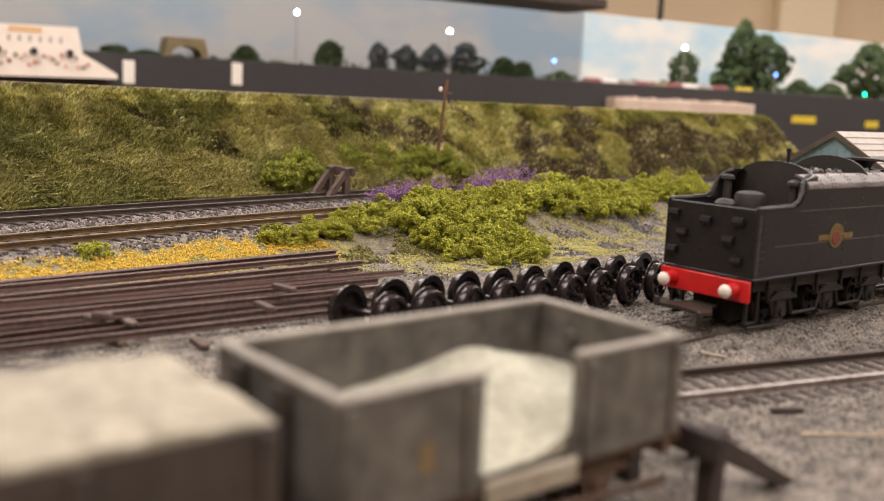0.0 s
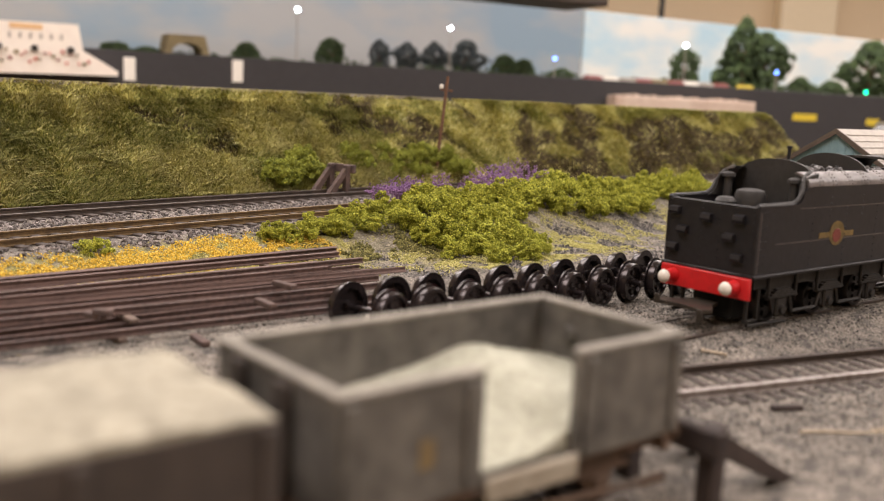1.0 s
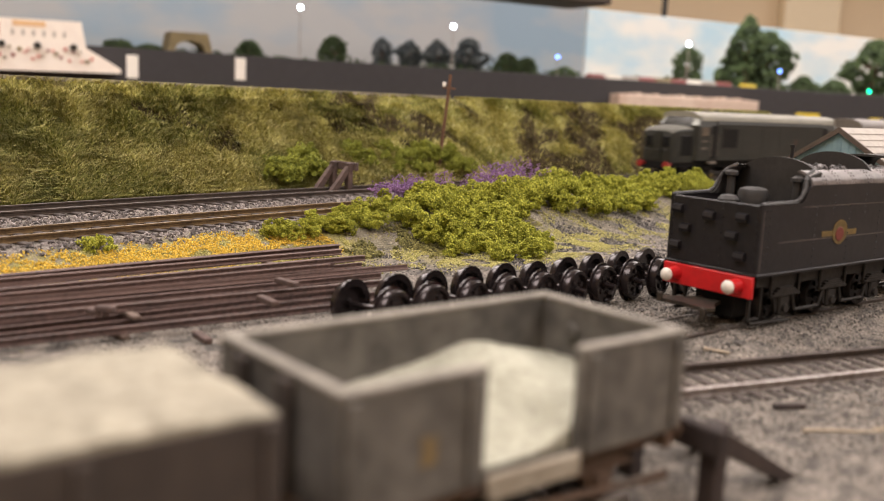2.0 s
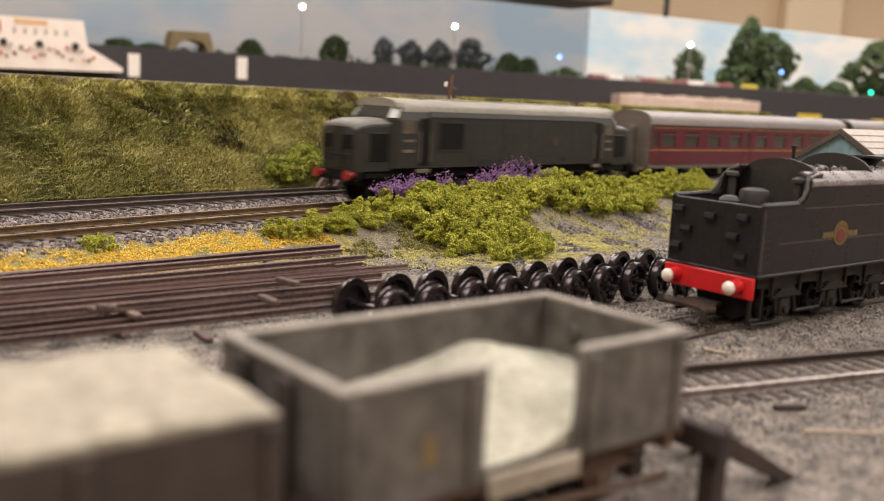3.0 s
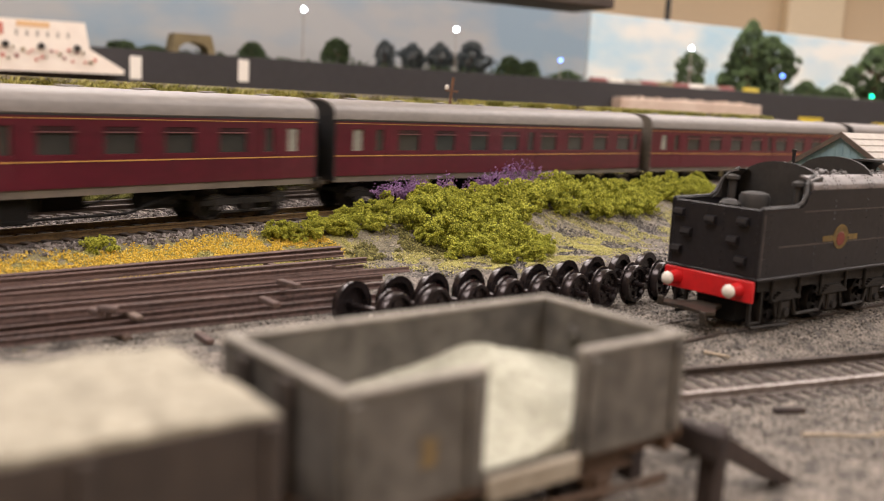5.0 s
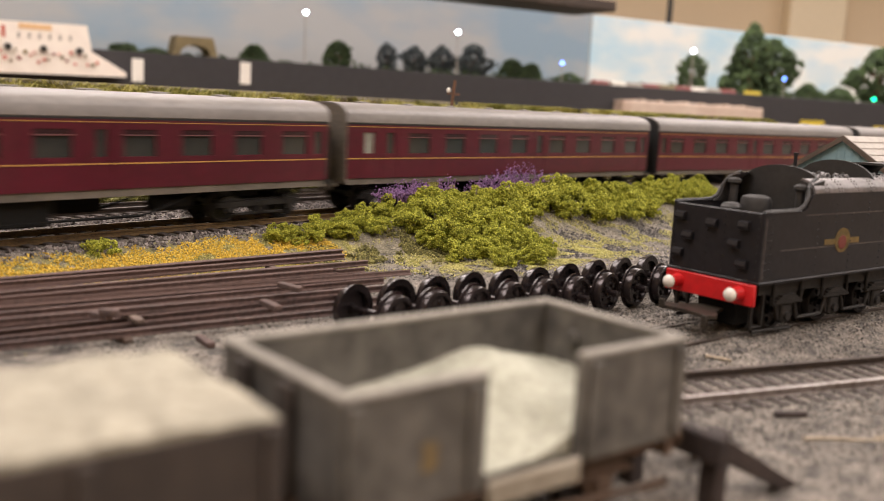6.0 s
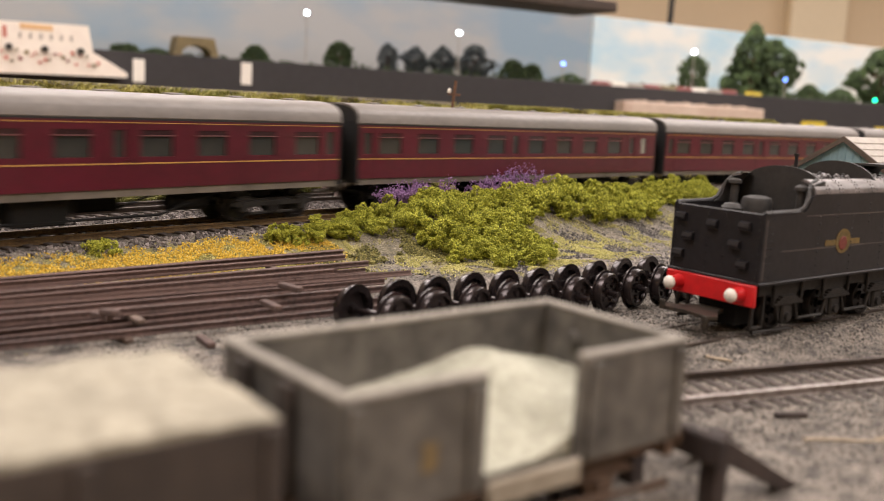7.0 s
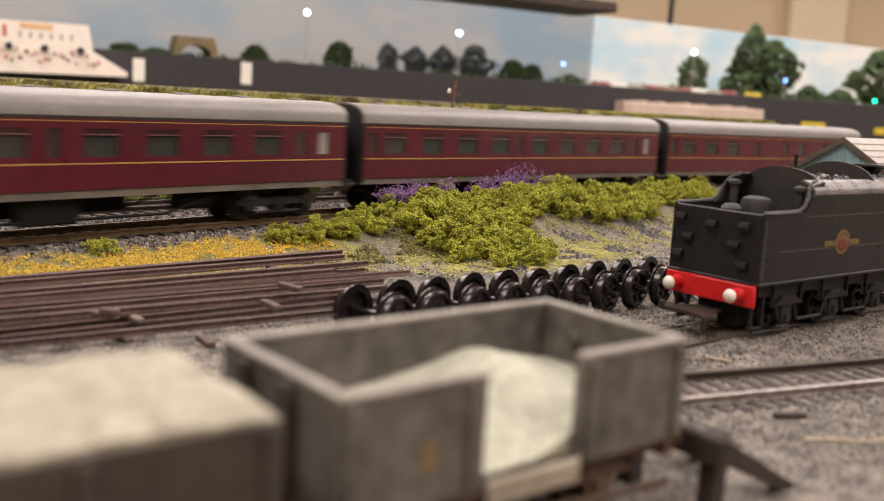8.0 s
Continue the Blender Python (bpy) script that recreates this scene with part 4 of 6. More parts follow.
    part("coal_bed", bm, M_BLACK, root, smooth=False)
    # emblem on each side
    for side in (-1, 1):
        y = side * hw
        bm = bmesh.new()
        box(bm, (34.5, y, base + 9.6), (55.5, y + side * 0.12, base + 11.4))
        e = part("emblem_bar", bm, M_CREST_Y, root, "dull gold emblem bar", smooth=False)
        bm = bmesh.new()
        m = Matrix.Translation((45, y + side * 0.1, base + 10.8)) @ Matrix.Rotation(radians(-90 * side), 4, "X")
        ring_lathe(bm, ((0, 0), (3.6, 0), (3.6, 0.12), (2.9, 0.14)), 24, m @ Matrix.Diagonal((1.25, 1.12, 1, 1)))
        part("emblem_ring", bm, M_CREST_Y, e, smooth=False)
        bm = bmesh.new()
        ring_lathe(bm, ((0, 0.1), (2.3, 0.1), (2.1, 0.22), (0, 0.24)), 20, m @ Matrix.Translation((0, 0.7 * side, 0)) @ Matrix.Diagonal((1.1, 1.0, 1, 1)))
        part("emblem_centre", bm, M_CREST_R, e, "faded red emblem", smooth=False)
    # frame, beam, buffers
    bm = bmesh.new()
    box(bm, (-0.4, -hw - 0.6, base - 0.9), (L, hw + 0.6, base), 0.2)
    part("footplate", bm, M_BLACK, root, smooth=False)
    bm = bmesh.new()
    box(bm, (-1.4, -hw + 0.2, 10.4), (0, hw - 0.2, base - 0.9), 0.25)
    beam = part("buffer_beam", bm, M_RED, root, "bright red buffer beam")
    for y in (-11.4, 11.4):
        bm = bmesh.new()
        ring_lathe(bm, ((2.4, 0), (2.2, 0.8), (1.9, 3.4), (1.2, 3.6), (1.2, 5)), 16, Matrix.Translation((-1.2, y, 13.8)) @ Matrix.Rotation(radians(-90), 4, "Y"))
        b = part("buffer_stock", bm, M_RED, beam)
        bm = bmesh.new()
        ring_lathe(bm, ((0, 3.4), (1.3, 3.4), (1.9, 4.2), (2.15, 4.8), (1.9, 5.5), (1.0, 6.1), (0, 6.3)), 20, Matrix.Translation((-1.2, y, 13.8)) @ Matrix.Rotation(radians(-90), 4, "Y"))
        part("buffer_head", bm, M_WHITE, beam, "white painted buffer head")
    # wide hooked coupling
    bm = bmesh.new()
    prism(bm, [(-13, -9), (-10, -10.5), (-4, -6), (2, -4), (2, 4), (-4, 6), (-10, 10.5), (-13, 9), (-11.5, 0)], "z", 6.4, 7.5)
    box(bm, (-13.4, -9.2, 3.4), (-12.4, -7.2, 7.5), 0.2)
    box(bm, (-13.0, 7.2, 6.4), (-12.2, 9.2, 9.4), 0.2)
    part("coupling", bm, M_COUPLE, beam, "tarnished tension-lock coupling")
    for side in (-1, 1):
        bm = bmesh.new()
        y = side * 13.8
        box(bm, (4, y - 0.7, 13.2), (L - 2, y + 0.7, base - 0.9))
        for x in (19, 47, 75):
            prism(bm, [(x - 6.5, 13.4), (x - 3.2, 4.4), (x + 3.2, 4.4), (x + 6.5, 13.4)], "y", y - 0.6, y + 0.4)
            box(bm, (x - 2.4, y + side * 0.5 - 1, 3.6), (x + 2.4, y + side * 0.5 + 1.6, 9.6), 0.5)
            for k in range(4):
                box(bm, (x - 8 + k * 1.4, y + side * 1.2 - 0.8, 11.2 + k * 0.7 - 1.4), (x + 8 - k * 1.4, y + side * 1.2 + 0.8, 11.8 + k * 0.7 - 1.4))
            for dx in (-7.6, 7.6):
                rod(bm, (x + dx, y + side * 1.2, 9.4), (x + dx, y + side * 1.2, 16.5), 0.5, 8)
            rod(bm, (x, y + side * 1.5, 5.8), (x, y + side * 2.5, 5.8), 1.4, 10)
        for x in (33, 61):
            rod(bm, (x - 7, y + side * 0.8, 4.4), (x + 7, y + side * 0.8, 4.4), 0.6, 6)
            rod(bm, (x - 7, y + side * 0.8, 4.4), (x - 10, y + side * 0.8, 12), 0.7, 6)
            rod(bm, (x + 7, y + side * 0.8, 4.4), (x + 10, y + side * 0.8, 12), 0.7, 6)
        box(bm, (1.5, y - 0.5, 2.8), (8, y + 1.4, 3.6), 0.2)
        box(bm, (1.5, y - 0.5, 2.8), (2.5, y + 0.5, 10.5))
        box(bm, (7.2, y - 0.5, 2.8), (8, y + 0.5, base - 1))
        rod(bm, (3, y, 1.9), (24, y, 1.2), 0.6, 6)
        part("side_frame", bm, M_BOGIE, root, smooth=False)
    # Black keel block added to imitate the deep shadow under the tender.
    bm = bmesh.new()
    box(bm, (4, -7.2, 2.2), (L - 2, 7.2, base - 1.0), 0.4)
    part("chassis_block", bm, M_UNDER, root, smooth=False)
    ws = shared("wheelset_66", lambda: wheelset_mesh(6.6), M_WHEEL)
    for x in (19, 47, 75):
        under("wheelset", ws, root, mpose(x, 0, 6.6))
    return root


def steam_cab():
    """The cab end of the engine coupled ahead of the tender."""
    root = group_root("steam_locomotive", yard_pose(97, 0, 0), "black steam locomotive cab coupled to the tender", "locomotive")
    bm = bmesh.new()
    out = roof_outline(34, 46, 52.5)
    prism(bm, out + [(y * 0.96, z - 0.8) for y, z in reversed(out)], "x", -6, 30)
    part("cab_roof", bm, M_BLACKTOP, root)
    for side in (-1, 1):
        bm = bmesh.new()
        prism(bm, [(6, 16), (30, 16), (30, 46), (2, 46), (2, 40), (6, 34)], "y", side * 16, side * 17)
        part("cab_side", bm, M_BLACK, root, smooth=False)
    bm = bmesh.new()
    box(bm, (2, -16, 14), (60, 16, 18))
    box(bm, (28, -16, 18), (30, 16, 47))
    rod(bm, (30, 0, 33), (130, 0, 33), 13, 24)
    box(bm, (30, -9, 4), (130, 9, 22))
    part("boiler", bm, M_BLACK, root)
    ws = shared("wheelset_90", lambda: wheelset_mesh(9.0), M_WHEEL)
    for x in (22, 50, 78):
        under("wheelset", ws, root, mpose(x, 0, 9.0))
    return root


def yard_pose(u, v, z=0.0):
    p = yard(u, v, z)
    return mpose(p.x, p.y, p.z, YARD_TURN)


def wagon_shell(root, door):
    """Open wagon, x along, y from 0 (far side) to -width (near side); heights from the rail."""
    L, w, top, floor, t = 66.3, 32.6, 30.6, 13.5, 1.7

    paint = M_WAGON if door else M_WAGONBROWN

    def piece(name, a, b, bevel, owner, mat=paint):
        bm = bmesh.new()
        box(bm, a, b, bevel)
        return part(name, bm, mat, owner, smooth=False)
    far = piece("side_panel", (0, -t, floor), (L, 0, top - 0.8), 0.15, root)
    ends = [piece("end_panel", (0, -w + t, floor), (t, -t, top - 0.8), 0, root), piece("end_panel", (L - t, -w + t, floor), (L, -t, top - 0.8), 0, root)]
    near = [piece("side_panel", (a, -w, floor), (b, -w + t, top - 0.8), 0.15, root) for a, b in (((0, door[0]), (door[1], L)) if door else ((0, L),))]
    piece("floor_panel", (t, -w + t, floor), (L - t, -t, floor + 1.4), 0, root)
    for x in (door[0] - 2.4 if door else 20, door[1] + 2.4 if door else 44, 1.6, L - 1.6):
        piece("rib", (x - 1.0, 0, floor + 1), (x + 1.0, 0.9, top - 1.4), 0.2, far)
        piece("rib", (x - 1.0, -w - 0.9, floor + 1), (x + 1.0, -w, top - 1.4), 0.2, near[0] if x < 30 else near[-1])
    for k, (x, d) in enumerate(((0.0, -1), (L, 1))):
        for y in (-8.2, -20.4):
            piece("stanchion", (x, y - 1.7, floor + 0.5), (x + d * 1.4, y + 1.7, top - 1.2), 0.25, ends[k], M_WAGONBROWN)


def wagon_rim(door):
    L, w, top, t = 66.3, 32.6, 30.6, 1.9
    bm = bmesh.new()
    box(bm, (-0.3, -t, top - 0.8), (L + 0.3, 0.3, top), 0.25)
    box(bm, (-0.3, -w + t, top - 0.8), (t, -t, top), 0.25)
    box(bm, (L - t, -w + t, top - 0.8), (L + 0.3, -t, top), 0.25)
    for a, b in (((-0.3, door[0]), (door[1], L + 0.3)) if door else ((-0.3, L + 0.3),)):
        box(bm, (a, -w - 0.3, top - 0.8), (b, -w + t, top), 0.25)
    return bm


def wagon_frame():
    L, w = 66.3, 32.6
    bm = bmesh.new()
    for y in (-4.2, -w + 4.2):
        box(bm, (0, y - 1.0, 10.2), (L, y + 1.0, 13.6), 0.2)
        for x in (14, 52):
            prism(bm, [(x - 5, 12), (x + 5, 12), (x + 2, 3.5), (x - 2, 3.5)], "y", y - 0.5, y + 0.5)
            box(bm, (x - 2.0, y - 1.6, 4.4), (x + 2.0, y + 1.6, 8.0), 0.4)
            for k in range(3):
                box(bm, (x - 7 + 1.6 * k, y - 1.1, 8.4 + 0.6 * k), (x + 7 - 1.6 * k, y + 1.1, 8.9 + 0.6 * k))
    for x, d in ((0, -1), (L, 1)):
        box(bm, (x - 1, -w + 1.5, 9.6), (x + 1, -1.5, 13.6), 0.2)
        for y in (-w / 2 - 11.4, -w / 2 + 11.4):
            rod(bm, (x, y, 12.0), (x + d * 3.6, y, 12.0), 1.3, 10)
            rod(bm, (x + d * 3.6, y, 12.0), (x + d * 4.4, y, 12.0), 2.6, 14)
        rod(bm, (x, -w / 2, 11), (x + d * 4.5, -w / 2, 11), 0.8, 6)
    rod(bm, (20, -w + 1.6, 8), (62, -w + 1.6, 5.2), 0.6, 6)
    box(bm, (60, -w + 1.0, 4.6), (66, -w + 2.2, 5.8))
    return bm


def load_mesh(height, open_side):
    """A lumpy heap of powdery load that fills the wagon body."""
    L, w, t = 66.3, 32.6, 1.7 if open_side else 0.3
    bm = bmesh.new()
    nx, ny = 70, 36
    grid = []
    for i in range(nx + 1):
        row = []
        for j in range(ny + 1):
            x, y = t + (L - 2 * t) * i / nx, -t - (w - 2 * t) * j / ny
            row.append(bm.verts.new((x, y, height(x, y) + 0.5 * nz(x, y, 5, 21) + 0.25 * nz(x, y, 1.8, 22))))
        grid.append(row)
    for i in range(nx):
        for j in range(ny):
            bm.faces.new((grid[i][j], grid[i + 1][j], grid[i + 1][j + 1], grid[i][j + 1]))
    # skirt down to the floor
    ringv = [grid[i][0] for i in range(nx + 1)] + [grid[nx][j] for j in range(1, ny + 1)] + [grid[i][ny] for i in range(nx - 1, -1, -1)] + [grid[0][j] for j in range(ny - 1, 0, -1)]
    low = [bm.verts.new((v.co.x, v.co.y, 14.9 if open_side else 29.0)) for v in ringv]
    for i in range(len(ringv)):
        k = (i + 1) % len(ringv)
        bm.faces.new((ringv[i], ringv[k], low[k], low[i]))
    return bm


def wagon(m, door, height, label):
    root = group_root("open_wagon", m, label, "railway wagon", "wagons on the siding")
    wagon_shell(root, door)
    if door:
        part("rim", wagon_rim(door), M_WAGONRIM, root, "worn pale top rim", smooth=False)
    part("underframe", wagon_frame(), M_WAGONRUST, root, "rusty brown underframe", smooth=False)
    part("load", load_mesh(height, door), M_POWDER if door else M_CLAY, root, "pale powdery load" if door else "cream powdery clay load")
    ws = shared("wheelset_60", lambda: wheelset_mesh(6.0), M_WHEEL)
    for x in (14, 52):
        under("wheelset", ws, root, mpose(x, -16.3, 6.0))
    if door:
        bm = bmesh.new()
        box(bm, (door[0] + 0.2, -33.8, 11.2), (door[1] - 0.2, -32.62, 15.0), 0.4)
        part("door_sill", bm, M_DUSTYSILL, root, "powder-dusted sill of the missing door")
        bm = bmesh.new()
        box(bm, (12.5, -32.6, 18.5), (15.0, -32.75, 22.5))
        part("paint_mark", bm, M_YELLOWDAB, root, "small faded yellow paint mark", smooth=False)
        bm = bmesh.new()
        ring_lathe(bm, ((0, 0), (1.7, 0), (1.4, 1.0), (0, 1.3)), 12, Matrix.Translation((64.6, -9.5, 25.0)) @ Matrix.Rotation(radians(-90), 4, "Y"))
        part("end_rivet", bm, M_WAGON, root)
    return root


WAGON_TURN = 38.9
WAGON_AT = (-31.5, 133.65)


def wagon_place(u, v=0.0, z=0.0):
    a = radians(WAGON_TURN)
    return Vector((WAGON_AT[0] + u * math.cos(a) + v * math.sin(a), WAGON_AT[1] + u * math.sin(a) - v * math.cos(a), z))


def open_height(x, y):
    """Heap that slopes to the open door."""
    back = 21.8 - 0.004 * (x - 44) ** 2 + 2.2 * math.exp(-((x - 47) / 7) ** 2)
    return max(15.2, back - 0.30 * max(0.0, -y - 9) * (0.6 + 0.4 * math.exp(-((x - 31) / 14) ** 2)))


def full_height(x, y):
    return 30.4 + 1.3 * (1 - ((x - 33) / 33) ** 4) * (1 - ((y + 16.3) / 16.3) ** 4)


def buffer_stop(m, label, mat, w=26.0, reach=22.0):
    root = group_root("buffer_stop", m, label, "buffer stop")
    for y in (-w / 2 + 4, w / 2 - 4):
        bm = bmesh.new()
        box(bm, (-1.8, y - 1.8, -3), (1.8, y + 1.8, 12.6), 0.3)
        part("post", bm, mat, root, smooth=False)
        bm = bmesh.new()
        prism(bm, [(1.5, 11.2), (1.5, 7), (reach, -3), (reach + 5, -3)], "y", y - 1.5, y + 1.5)
        part("brace", bm, mat, root, smooth=False)
    bm = bmesh.new()
    box(bm, (-4.2, -w / 2, 8.0), (-1.8, w / 2, 12.9), 0.4)
    part("crossbeam", bm, mat, root, smooth=False)
    return root


def spare_wheels():
    """Ten wheelsets parked in a row on the ash."""
    ws = shared("wheelset_spare", lambda: wheelset_mesh(6.75), M_SPARE)
    rng = random.Random(2)
    for k in range(10):
        x, y = -19.4 + 11.63 * k, 266.0 + 9.78 * k
        ob = new("wheelset", ws)
        ob.matrix_basis = mpose(x, y, ground_z(x, y) + 7.3, 50.0 + rng.uniform(-3.5, 3.5), 0, rng.uniform(0, 360))
        tagged(ob, "glossy black spare wagon wheelset on the ash", "wheelset", "spare wheelsets in a row")


M_SPARE = material("glossy_black_wheel", (0.038, 0.029, 0.03), (0.022, 0.018, 0.018), 0.22, 0.5, grain=500, spots=60, bump=0.05)


def rail_bar():
    """A length of spare rail, x along, lying upright, 1 mm web."""
    bm = bmesh.new()
    prism(bm, [(-0.9, 0), (0.9, 0), (0.9, 0.35), (0.3, 0.6), (0.3, 1.35), (0.62, 1.5), (0.62, 1.95), (-0.62, 1.95), (-0.62, 1.5), (-0.3, 1.35), (-0.3, 0.6), (-0.9, 0.35)], "x", -125, 125)
    return bm


def rail_stack():
    """Rusty rails in three loose layers on timber bearers."""
    rng = random.Random(7)
    me = shared("rail_bar", rail_bar, M_RAIL_RUST, False)
    a0 = 41.5
    c = Vector((-128.0, 262.0, 0))
    ux, uy = Vector((math.cos(radians(a0)), math.sin(radians(a0)), 0)), Vector((-math.sin(radians(a0)), math.cos(radians(a0)), 0))
    g = -2.3
    n = 0
    for layer, cnt, wide, z in ((0, 9, 60.0, 1.35), (1, 7, 52.0, 5.2), (2, 5, 36.0, 7.15)):
        for i in range(cnt):
            v = -wide / 2 + wide * (i + rng.uniform(-0.35, 0.35)) / (cnt - 1) - 7 + layer * 3
            fan = (i / cnt - 0.5) * 7 + rng.uniform(-1.6, 1.6)
            p = c + uy * v + ux * (rng.uniform(-18, 14) - 6 + 10 * i / cnt)
            ob = new("rail_length", me)
            ob.matrix_basis = mpose(p.x, p.y, g + z, a0 + fan, rng.uniform(-25, 25) if layer == 2 else 0)
            tagged(ob, "rusty brown spare rail in a stack", "rail", "stacked spare rails")
    for layer, z, w in ((0, 0.0, 62), (1, 3.85, 54)):
        for u in (-60, 32, 104):
            bm = bmesh.new()
            box(bm, (-1.3, -w / 2 - 4, 0), (1.3, w / 2 + 2, 1.35), 0.25)
            p = c + ux * (u - 12 + layer * 9) - uy * 7
            ob = link("timber_bearer", bm, M_TIMBER_LIGHT, m=mpose(p.x, p.y, g + z, a0 + 4 - 7 * layer))
            tagged(ob, "grey-brown timber bearer under the stacked rails", "timber", "bearers of the rail stack")

    for x, y, z, turn, half in ((-46.8, 284, 6.8, 6, 5), (-49.3, 266, 4.85, -4, 5), (-90, 242.6, 4.85, 12, 4), (-87, 240.5, 6.45, 40, 2.6), (-64, 250, -2.6, -8, 5)):
        bm = bmesh.new()
        box(bm, (-1.2, -half, 0), (1.2, half, 1.6), 0.25)
        ob = link("timber_bearer", bm, M_TIMBER_STACK, m=mpose(x, y, z, a0 + turn))
        tagged(ob, "short timber lying across the stacked rails", "timber", "bearers of the rail stack")


M_TIMBER_STACK = material("rust_stained_timber", (0.11, 0.07, 0.058), (0.05, 0.033, 0.03), 0.85, grain=500, spots=80, bump=0.4)
M_TIMBER_LIGHT = material("grey_brown_timber", (0.16, 0.115, 0.09), (0.08, 0.055, 0.045), 0.85, grain=500, spots=80, bump=0.4)


def straight(p, q, step=8.0):
    p, q = Vector(p), Vector(q)
    d = (q - p).normalized()
    n = int((q - p).length / step)
    return [(p + d * step * i, math.degrees(math.atan2(d.y, d.x))) for i in range(n)]


tender()
steam_cab()
wagon(mpose(*WAGON_AT, 0, WAGON_TURN), (23.5, 42.2), open_height, "weathered grey open wagon with its side door missing, part loaded")
p2 = wagon_place(-66.3 - 8.6, 1.5)
wagon(mpose(p2.x, p2.y, 0, WAGON_TURN), None, full_height, "weathered brown open wagon heaped with cream clay")
q0, q1 = wagon_place(-200, 16.3), wagon_place(78, 16.3)
track("wagon_siding_track", straight((q0.x, q0.y, 0), (q1.x, q1.y, 0)), 8, M_RAIL_STEEL, "worn steel siding track under the wagons")
st = wagon_place(76.8, 24.0)
buffer_stop(mpose(st.x, st.y, 0, WAGON_TURN), "dark timber buffer stop at the end of the siding", M_TIMBER)
a, b = yard(-30, 0), yard(330, 0)
track("tender_track", straight((a.x, a.y, 0), (b.x, b.y, 0)), 8, M_RAIL_DARK, "ash-covered yard track under the tender")
track("siding_track", straight((8.0, 203.5, 0), (330.0, 347.0, 0), 5.6), 5.6, (M_RAIL_HIGHLIT, M_RAIL_DARK), "siding track in grey ash with a highlight painted on one rail", sleeper_w=2.4)
spare_wheels()
rail_stack()

# ---- plants ----
M_BUSH = island_material("green_foam_foliage", [(0.08, 0.095, 0.006), (0.28, 0.295, 0.022), (0.58, 0.57, 0.085)])
M_BUSH_DARK = island_material("mid_green_foliage", [(0.09, 0.11, 0.01), (0.18, 0.2, 0.018), (0.3, 0.31, 0.035)])
M_PURPLE = island_material("purple_blossom", [(0.14, 0.07, 0.17), (0.25, 0.13, 0.3), (0.36, 0.22, 0.42)])
M_YELLOW = island_material("yellow_blossom_flock", [(0.42, 0.27, 0.025), (0.66, 0.44, 0.045), (0.76, 0.56, 0.12)])
M_SCRUB = island_material("olive_brown_scrub", [(0.06, 0.055, 0.02), (0.15, 0.14, 0.04), (0.3, 0.27, 0.09)])
M_STRAW = island_material("straw_flock", [(0.18, 0.18, 0.045), (0.4, 0.37, 0.11), (0.6, 0.54, 0.24)])
M_GRASS = island_material("straw_static_grass", [(0.14, 0.132, 0.032), (0.4, 0.375, 0.105), (0.6, 0.55, 0.19), (0.8, 0.74, 0.38)])
M_GRASS_DRY = island_material("brown_static_grass", [(0.03, 0.024, 0.01), (0.09, 0.07, 0.028), (0.2, 0.16, 0.055)])
M_GRASS_GREEN = island_material("olive_static_grass", [(0.085, 0.094, 0.02), (0.26, 0.27, 0.062), (0.46, 0.455, 0.13)])

ICO = None


def crumbs(spots, mat, name, parent=None, squash=1.0, seed=0):
    """Small angular crumbs at (x, y, z, radius) in one mesh, millimetres."""
    global ICO
    if ICO is None:
        bm = bmesh.new()
        for v in ((1, 0, 0), (-1, 0, 0), (0, 1, 0), (0, -1, 0), (0, 0, 1), (0, 0, -1)):
            bm.verts.new(v)
        bm.verts.ensure_lookup_table()
        for f in ((0, 2, 4), (2, 1, 4), (1, 3, 4), (3, 0, 4), (2, 0, 5), (1, 2, 5), (3, 1, 5), (0, 3, 5)):
            bm.faces.new([bm.verts[i] for i in f])
        bm.verts.index_update()
        ICO = ([v.co.copy() for v in bm.verts], [[v.index for v in f.verts] for f in bm.faces])
        bm.free()
    rng = random.Random(seed)
    verts, faces = [], []
    for x, y, z, r in spots:
        n = len(verts)
        turn = Euler((rng.uniform(0, 6.3), rng.uniform(0, 6.3), 0)).to_matrix()
        for v in ICO[0]:
            q = turn @ (v * (r * rng.uniform(0.7, 1.4) * MM))
            verts.append((x * MM + q.x, y * MM + q.y, z * MM + q.z * squash))
        faces += [[n + i for i in f] for f in ICO[1]]
    me = bpy.data.meshes.new(name)
    me.from_pydata(verts, [], faces)
    me.materials.append(mat)
    return me


